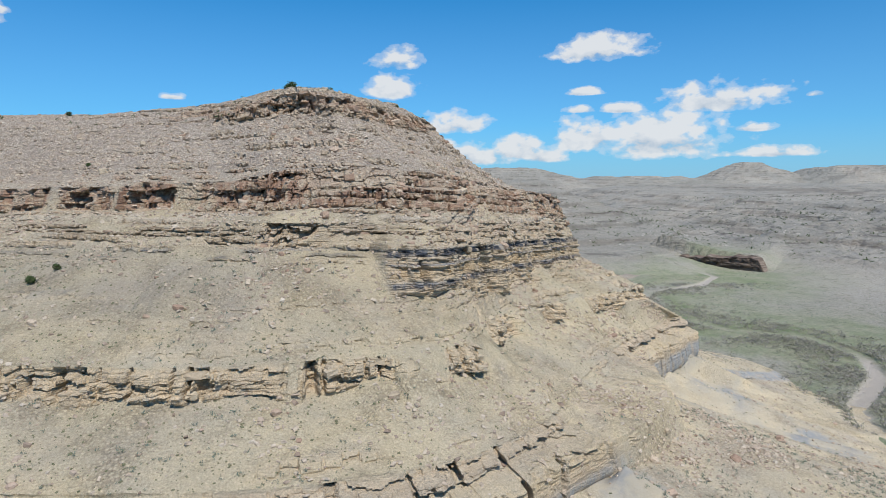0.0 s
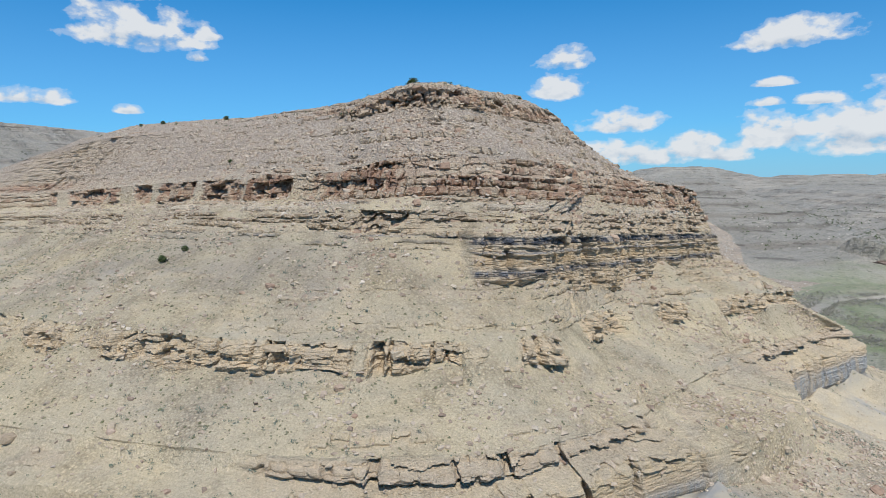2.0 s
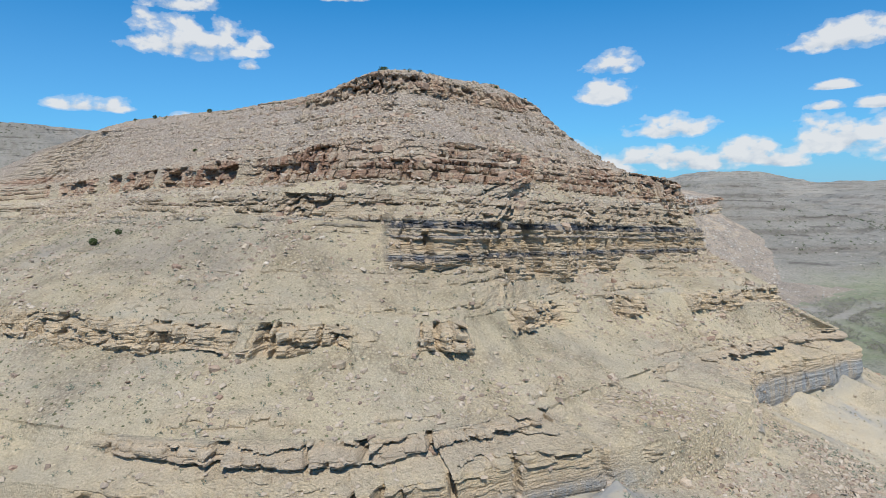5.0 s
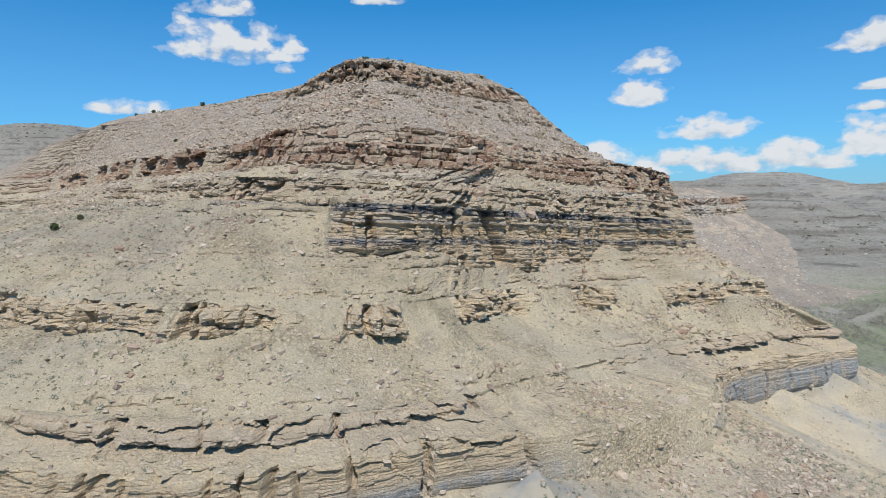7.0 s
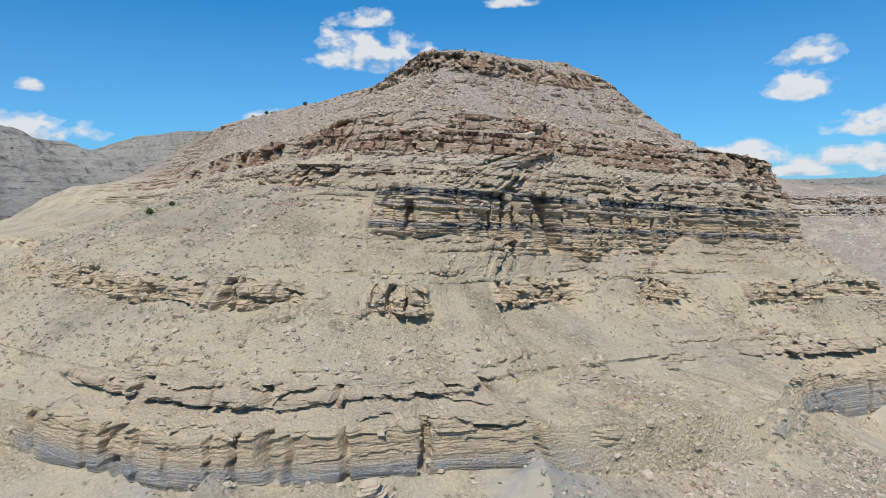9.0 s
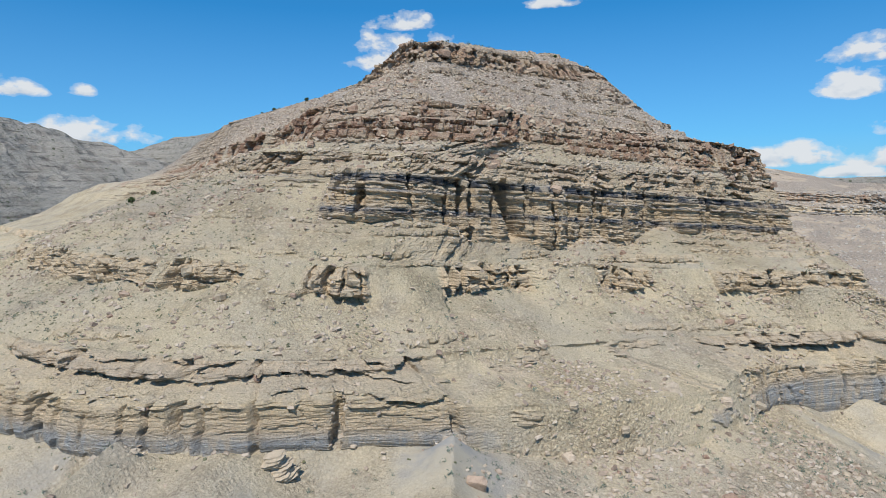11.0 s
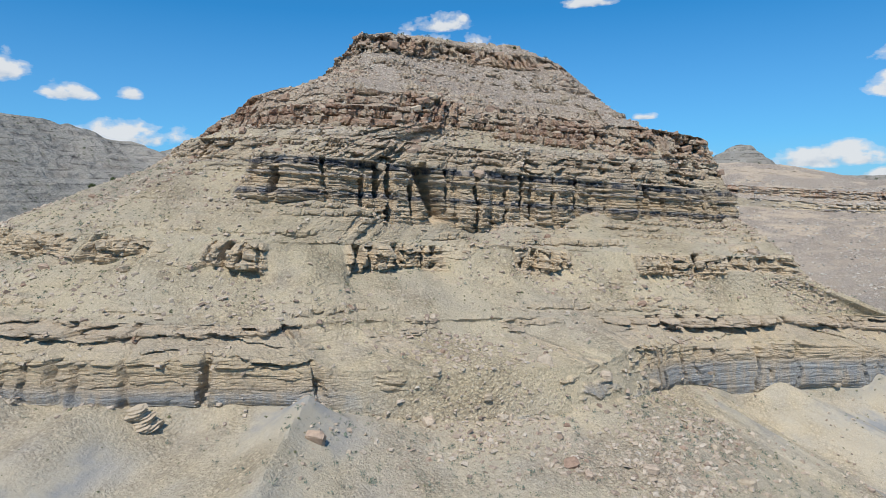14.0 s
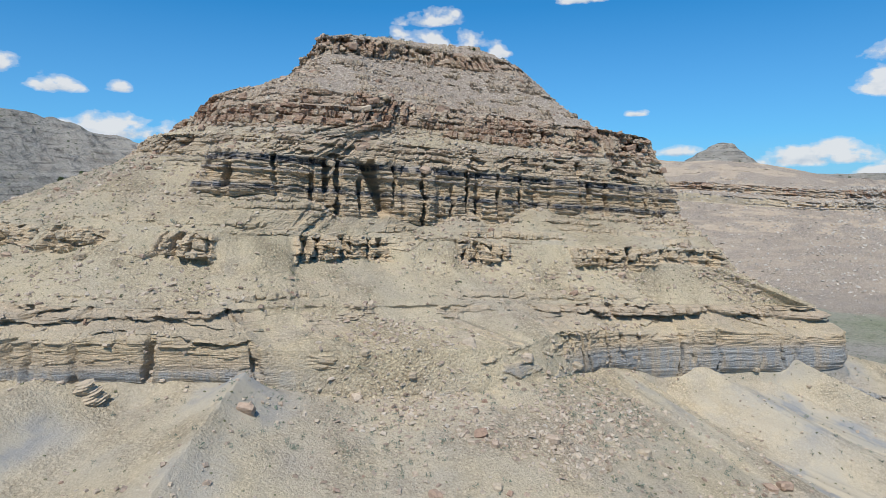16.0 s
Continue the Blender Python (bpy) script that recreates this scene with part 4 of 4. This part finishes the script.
def stones(name, label, n, weight, low, high, power, seed, mat=None, category="stones", p=None):
    rs = np.random.RandomState(seed)
    if p is None:
        p, r, k = scatter(n, weight, rs)
    size = low + (high - low) * rs.uniform(0, 1, n) ** power
    form = rs.uniform(0.55, 1.25, (n, 1, 3)) * np.array([1.15, 0.85, 0.5])
    v = SV[None] * rs.uniform(0.62, 1.25, (n, len(SV), 3)) * form
    v = np.einsum("nij,nkj->nki", turns(n, rs), v) * (size * 0.5)[:, None, None]
    v = v + (p + np.array([0, 0, 0.12]) * size[:, None])[:, None]
    f = (SF[None] + (np.arange(n) * len(SV))[:, None, None]).reshape(-1, 3)
    me = tri_mesh(name, v.reshape(-1, 3), f)
    me.materials.append(mat or MAT_STONE)
    return tagged(new(name, me), label, category, kind="stuff")


slope = (1 - BUTT_ROCK * 0.85) * SEEN
FANW = np.where(ZONE == 0, smooth(5.1, 5.5, ST) * smooth(6.9, 6.5, ST) + 0.12, 1.0)
stones("upper_scree", "pale angular scree strewn over the upper slopes", 26000, slope * (ZONE >= 6) * np.where(ZONE >= 10, 0.35, 1.0) * (0.35 + STREAM), 0.16, 1.0, 3.4, 11)
stones("lower_scree", "tan and reddish scree lying on the lower slopes", 31000, slope * (ZONE < 6) * np.where(ZONE == 0, FANW * 1.9, 1.0) * (0.14 + STREAM * 1.3), 0.16, 1.0, 3.8, 12)

MAT_TUFT = stone_material("dry_tuft", [(0.0, (0.14, 0.15, 0.085)), (0.5, (0.2, 0.2, 0.125)), (1.0, (0.27, 0.255, 0.17))])
stones("dry_tufts", "small dry olive tufts dotted over the clay slopes", 14000, slope * ((ZONE == 2) | (ZONE == 4) | (ZONE == 5) | (ZONE == 0)) * (1 + 1.8 * smooth(4.6, 3.6, ST)) * np.where(ZONE == 0, 0.35, 1.0) * (1.05 - STREAM), 0.14, 0.46, 1.8, 13, MAT_TUFT, "tufts")


def spur_stones(n, seed):
    """Places on the near face of the next spur."""
    rs = np.random.RandomState(seed)
    g = SPUR_PTS[0]
    r, k = rs.randint(0, 140, n), rs.randint(20, 420, n)
    a = rs.uniform(0, 1, (n, 1))
    return g[r, k] * (1 - a) + g[r + 1, k] * a


MAT_GREY = stone_material("grey_stone", [(0.0, (0.29, 0.265, 0.235)), (0.5, (0.44, 0.41, 0.365)), (1.0, (0.58, 0.545, 0.49))])
stones("spur_scree", "grey broken blocks strewn over the far hillside", 9000, None, 0.4, 2.2, 3.0, 14, MAT_GREY, p=spur_stones(9000, 15))


def rock_mesh(name, seed, mat, layered=0.0):
    """One weathered block, a metre long, cut square and worn at the edges."""
    rs = np.random.RandomState(seed)
    bm = bmesh.new()
    bmesh.ops.create_cube(bm, size=1.0)
    bmesh.ops.bevel(bm, geom=bm.edges[:], offset=0.14, segments=1, affect="EDGES")
    for v in bm.verts:
        v.co = Vector((v.co.x * 1.0, v.co.y * 0.8, v.co.z * 0.62)) + Vector(rs.uniform(-0.12, 0.12, 3))
        if layered:
            v.co.x *= 1 + layered * math.sin(v.co.z * 19)
    bmesh.ops.triangulate(bm, faces=bm.faces[:])
    me = bpy.data.meshes.new(name)
    bm.to_mesh(me)
    bm.free()
    me.shade_flat()
    me.materials.append(mat)
    return me


BROWN_ROCKS = [rock_mesh("block", 300 + i, MAT_BLOCK) for i in range(8)]
BUFF_ROCKS = [rock_mesh("block", 320 + i, MAT_BUFF) for i in range(8)]


def place_blocks(n, zones, shapes, low, high, seed, span=(1.9, 8.8), sink=0.25):
    rs = np.random.RandomState(seed)
    w = np.isin(ZONE, zones) * (ST > span[0]) * (ST < span[1]) * smooth(0.15, 0.6, BUTT_ROCK)
    p, r, k = scatter(n, w, rs)
    for q, kk in zip(p, k):
        size = low + (high - low) * rs.uniform() ** 1.8
        o = OUT[kk]
        head = math.degrees(math.atan2(o[1], o[0])) + 90 + rs.normal(0, 14)
        ob = new("block", shapes[rs.randint(len(shapes))])
        ob.parent = butte
        ob.matrix_basis = pose(q[0] - o[0] * sink * size, q[1] - o[1] * sink * size, q[2], rs.normal(0, 5), rs.normal(0, 6), head) @ Matrix.Diagonal(
            (size * rs.uniform(0.8, 1.5), size * rs.uniform(0.8, 1.1), size * rs.uniform(0.6, 1.05), 1))


def boulder(p, size, seed, mat, label, flat=0.7):
    rs = np.random.RandomState(seed)
    bm = bmesh.new()
    bmesh.ops.create_cube(bm, size=1.0)
    bmesh.ops.bevel(bm, geom=bm.edges[:], offset=0.2, segments=1, affect="EDGES")
    bmesh.ops.triangulate(bm, faces=bm.faces[:])
    bmesh.ops.subdivide_edges(bm, edges=bm.edges[:], cuts=1)
    for v in bm.verts:
        n = noise.fractal(v.co * 2.3 + Vector((seed * 3.1, 0, 0)), 1.0, 2.0, 3)
        v.co = v.co * (1 + 0.22 * n)
        v.co.z *= flat
    bmesh.ops.triangulate(bm, faces=bm.faces[:])
    me = bpy.data.meshes.new("boulder")
    bm.to_mesh(me)
    bm.free()
    me.shade_flat()
    me.materials.append(mat)
    ob = new("boulder", me)
    ob.matrix_basis = pose(p[0], p[1], p[2] + 0.12 * size, rs.normal(0, 10), rs.normal(0, 10), rs.uniform(0, 360)) @ Matrix.Diagonal((size, size * rs.uniform(0.65, 0.95), size, 1))
    return tagged(ob, label, "boulder", group="boulders on the slopes")


def boulders():
    rs = np.random.RandomState(77)
    kinds = [(MAT_BLOCK, "reddish brown sandstone boulder lying on the scree slope"), (MAT_TAN, "pale buff sandstone boulder lying on the scree slope")]
    shapes = []
    for i in range(10):
        shapes.append(boulder((0, 0, 0), 1.0, 400 + i, *kinds[i % 2], flat=rs.uniform(0.5, 0.85)))
    w = slope * np.where(ZONE == 0, FANW, 0.7) * (0.15 + STREAM) * smooth(2.2, 2.6, ST) * smooth(8.6, 8.2, ST) * (ZONE < 10)
    p, _, _ = scatter(290, w, rs)
    for i, q in enumerate(p):
        src = shapes[i % 10]
        size = 0.6 + 1.3 * rs.uniform() ** 3.0
        m = pose(q[0], q[1], q[2] + 0.1 * size, rs.normal(0, 12), rs.normal(0, 12), rs.uniform(0, 360))
        if i < 10:
            src.matrix_basis = m
            src.scale = (size, size * 0.8, size)
        else:
            o = copy_thing(src, m)
            o.scale = (size, size * rs.uniform(0.6, 1.0), size)


boulders()


def slab_boulder(p, label):
    """A fallen piece of layered cliff: tilted slabs of uneven length, grown together."""
    rs = np.random.RandomState(19)
    bm = bmesh.new()
    rings = []
    shape = rs.uniform(0.75, 1.2, 14)
    for k in range(20):
        z, grow = 0.15 * k + 0.02 * (k % 2), (1.0 - 0.022 * k) * (1.0 if k % 2 else 0.86)
        own = rs.uniform(0.88, 1.12, 14) if k % 2 == 0 else own
        shift = (0.25 * math.sin(k * 0.8), 0.2 * math.cos(k * 0.6))
        rings.append([bm.verts.new((1.7 * shape[a] * own[a] * grow * math.cos(a * 0.4488) + shift[0], 1.2 * shape[a] * own[a] * grow * math.sin(a * 0.4488) + shift[1], z)) for a in range(14)])
    for lo, hi in zip(rings[:-1], rings[1:]):
        for a in range(14):
            bm.faces.new((lo[a], lo[(a + 1) % 14], hi[(a + 1) % 14], hi[a]))
    bm.faces.new(rings[-1])
    bm.faces.new(rings[0][::-1])
    bmesh.ops.triangulate(bm, faces=bm.faces[:])
    me = bpy.data.meshes.new("boulder")
    bm.to_mesh(me)
    bm.free()
    me.shade_flat()
    me.materials.append(MAT_TAN)
    ob = new("boulder", me)
    ob.matrix_basis = pose(*p, 14, -16, 35)
    return tagged(ob, label, "boulder", group="boulders on the slopes")


slab_boulder((13.2, 67.6, 38.7), "large layered buff boulder fallen from the lower cliff")
boulder((-24.0, 84.6, 62.7), 2.4, 452, MAT_TAN, "flat tan sandstone slab lying on the open slope", 0.45)


def leaf_cloud(n, leaf, rs, squash=0.8):
    """Corners and faces of n small leaf sprays inside a rough ball of radius one, standing on zero."""
    d = rs.normal(0, 1, (n, 3))
    d /= np.linalg.norm(d, axis=1)[:, None]
    c = d * (rs.uniform(0.25, 1.0, (n, 1)) ** 0.5) * np.array([1, 1, squash])
    c[:, 2] = c[:, 2] + squash * 0.8
    a = rs.normal(0, leaf, (n, 3, 3))
    v = (c[:, None] + a).reshape(-1, 3)
    v[:, 2] = np.maximum(v[:, 2], 0)
    return v, np.arange(3 * n).reshape(n, 3)


def plant_material(name, stops):
    m, nt, b = material(name, 0.8)
    rnd = nt.nodes.new("ShaderNodeNewGeometry").outputs["Random Per Island"]
    spot = noise_node(nt, position(nt), 0.6, 3.0)
    mixv = math_node(nt, "ADD", math_node(nt, "MULTIPLY", rnd, 0.5), math_node(nt, "MULTIPLY", spot, 0.6))
    nt.links.new(ramp_node(nt, mixv, stops), b.inputs["Base Color"])
    return m


MAT_SAGE = plant_material("sage", [(0.2, (0.11, 0.14, 0.105)), (0.55, (0.17, 0.205, 0.155)), (0.9, (0.25, 0.26, 0.19))])
MAT_BRUSH = plant_material("bare_brush", [(0.2, (0.21, 0.195, 0.185)), (0.45, (0.34, 0.315, 0.30)), (0.7, (0.27, 0.28, 0.17)), (1.0, (0.44, 0.40, 0.36))])
MAT_JUNIPER = plant_material("juniper", [(0.2, (0.04, 0.065, 0.025)), (0.6, (0.07, 0.10, 0.04)), (0.95, (0.10, 0.13, 0.05))])
MAT_BARK = stone_material("bark", [(0.0, (0.16, 0.12, 0.09)), (1.0, (0.22, 0.17, 0.13))], False)


def plants(name, label, points, low, high, leaves, leaf, mat, seed, squash=0.7):
    rs = np.random.RandomState(seed)
    V, F, n0 = [], [], 0
    forms = [leaf_cloud(leaves, leaf, rs, squash) for _ in range(12)]
    for p in points:
        v, f = forms[rs.randint(12)]
        s = low + (high - low) * rs.uniform() ** 1.8
        a = rs.uniform(0, 6.28)
        c, q = math.cos(a) * s, math.sin(a) * s
        V.append(np.column_stack([v[:, 0] * c - v[:, 1] * q, v[:, 0] * q + v[:, 1] * c, v[:, 2] * s]) + p)
        F.append(f + n0)
        n0 += len(v)
    me = tri_mesh(name, np.concatenate(V), np.concatenate(F))
    me.materials.append(mat)
    return tagged(new(name, me), label, "shrubs", kind="stuff")


rs_p = np.random.RandomState(91)
GREENW = (1 - BUTT_ROCK) * SEEN * smooth(-0.3, 0.3, fbm(CX / 14, CY / 14, CX * 0, 3, 205)) * (ZONE < 6) * np.where(ZONE == 0, FANW * 3.0, 0.55 + 0.6 * smooth(4.3, 3.4, ST))
plants("slope_sagebrush", "small grey green sagebrush dotted over the slopes", scatter(5200, GREENW, rs_p)[0], 0.16, 0.46, 14, 0.25, MAT_SAGE, 92)
plants("ridge_shrubs", "low dark shrubs dotted along the upper ridge", scatter(160, SEEN * (ZONE >= 11), rs_p)[0], 0.2, 0.6, 30, 0.22, MAT_JUNIPER, 93)


def valley_points(n, near, far, seed, y0, y1):
    rs = np.random.RandomState(seed)
    out = []
    line = np.array(RIVER, float)
    while len(out) < n:
        i = rs.randint(len(line) - 1)
        t = rs.uniform()
        p = line[i] * (1 - t) + line[i + 1] * t + rs.normal(0, far, 2)
        if y0 < p[1] < y1:
            d = abs(seg_dist(np.array([p[0]]), np.array([p[1]]), RIVER)[0])
            if d > near and vnoise(p[0] / 14, p[1] / 14, 0.0, 301) + rs.uniform(-0.35, 0.35) > 0.45:
                out.append(p)
    out = np.array(out)
    return np.column_stack([out, ground_height(out[:, 0], out[:, 1])[0] - 0.1])


plants("riverside_brush", "grey leafless brush thick along the dry wash", valley_points(4600, 3.4, 13, 94, 150, 400), 0.5, 1.5, 34, 0.17, MAT_BRUSH, 95)
plants("valley_sagebrush", "green sagebrush dotted over the valley floor", valley_points(3000, 5, 55, 96, 130, 700), 0.25, 0.7, 16, 0.22, MAT_SAGE, 97)


def hillside_points(n, seed):
    """Places on the stony slopes across the valley."""
    rs = np.random.RandomState(seed)
    x, y = rs.uniform(110, 620, 6 * n), rs.uniform(330, 1000, 6 * n)
    z, _, _, _, _, hilly = ground_height(x, y)
    keep = np.nonzero((hilly > 0.3) & (vnoise(x / 60, y / 60, x * 0, 302) + rs.uniform(-0.4, 0.4, 6 * n) > 0.5))[0][:n]
    return np.column_stack([x, y, z - 0.1])[keep]


plants("hillside_shrubs", "dark junipers and shrubs dotted over the far stony slopes", hillside_points(2600, 98), 0.5, 1.7, 12, 0.3, MAT_JUNIPER, 99)
stones("hillside_blocks", "grey brown blocks strewn over the slopes across the valley", 5000, None, 0.5, 2.6, 3.0, 16, MAT_GREY, p=hillside_points(5000, 17))


def juniper(label):
    tree = new("juniper_tree")
    bm = bmesh.new()
    rs = np.random.RandomState(8)
    for i in range(6):
        a = i * 1.05
        lean = 0.0 if i == 0 else 0.75
        m = Matrix.Translation((0, 0, 0.4)) @ Matrix.Rotation(a, 4, "Z") @ Matrix.Rotation(lean, 4, "Y") @ Matrix.Translation((0, 0, 0.45))
        bmesh.ops.create_cone(bm, cap_ends=True, segments=7, radius1=0.14 if i == 0 else 0.07, radius2=0.03, depth=1.4 if i == 0 else 0.9, matrix=m)
    me = bpy.data.meshes.new("trunk")
    bm.to_mesh(me)
    bm.free()
    me.materials.append(MAT_BARK)
    new("trunk", me).parent = tree
    v, f = leaf_cloud(900, 0.09, rs, 0.85)
    lump = 1 + 0.35 * fbm(v[:, 0] * 1.6, v[:, 1] * 1.6, v[:, 2] * 1.6, 2, 55)
    v = v * lump[:, None] * np.array([1.2, 1.2, 1.15]) + np.array([0, 0, 0.25])
    me = tri_mesh("crown", v, f)
    me.materials.append(MAT_JUNIPER)
    new("crown", me).parent = tree
    return tagged(tree, label, "tree", group="junipers on the hill")


def drop_on_butte(x, y):
    d = np.hypot(PTS[..., 0] - x, PTS[..., 1] - y)
    return PTS[np.unravel_index(np.argmin(d), d.shape)][2]


first = juniper("small dark green juniper standing on bare rocky ground")
first.matrix_basis = pose(-37, 155.5, drop_on_butte(-37, 155.5) - 0.1)
for x, y, s, r in ((-38.6, 157.5, 0.75, 40), (-60.4, 90.0, 0.62, 80), (-58.6, 93.5, 0.5, 130), (-98, 166, 0.6, 10), (-128, 176, 0.6, 60), (-139, 179, 0.5, 200), (-74, 131, 0.4, 20), (-12.5, 172, 0.4, 75)):
    t = copy_thing(first, pose(x, y, drop_on_butte(x, y) - 0.1, 0, 0, r))
    t.scale = (s, s, s)

# blocks that stand out of the ledges
place_blocks(130, (8,), BROWN_ROCKS, 0.9, 2.6, 501, (2.2, 8.8))
place_blocks(55, (10,), BROWN_ROCKS, 0.9, 2.3, 502, (2.6, 8.8))
place_blocks(70, (3,), BUFF_ROCKS, 0.8, 2.0, 503, (2.5, 8.4))
place_blocks(50, (6, 7), BROWN_ROCKS, 0.8, 2.0, 504, (2.4, 8.6))
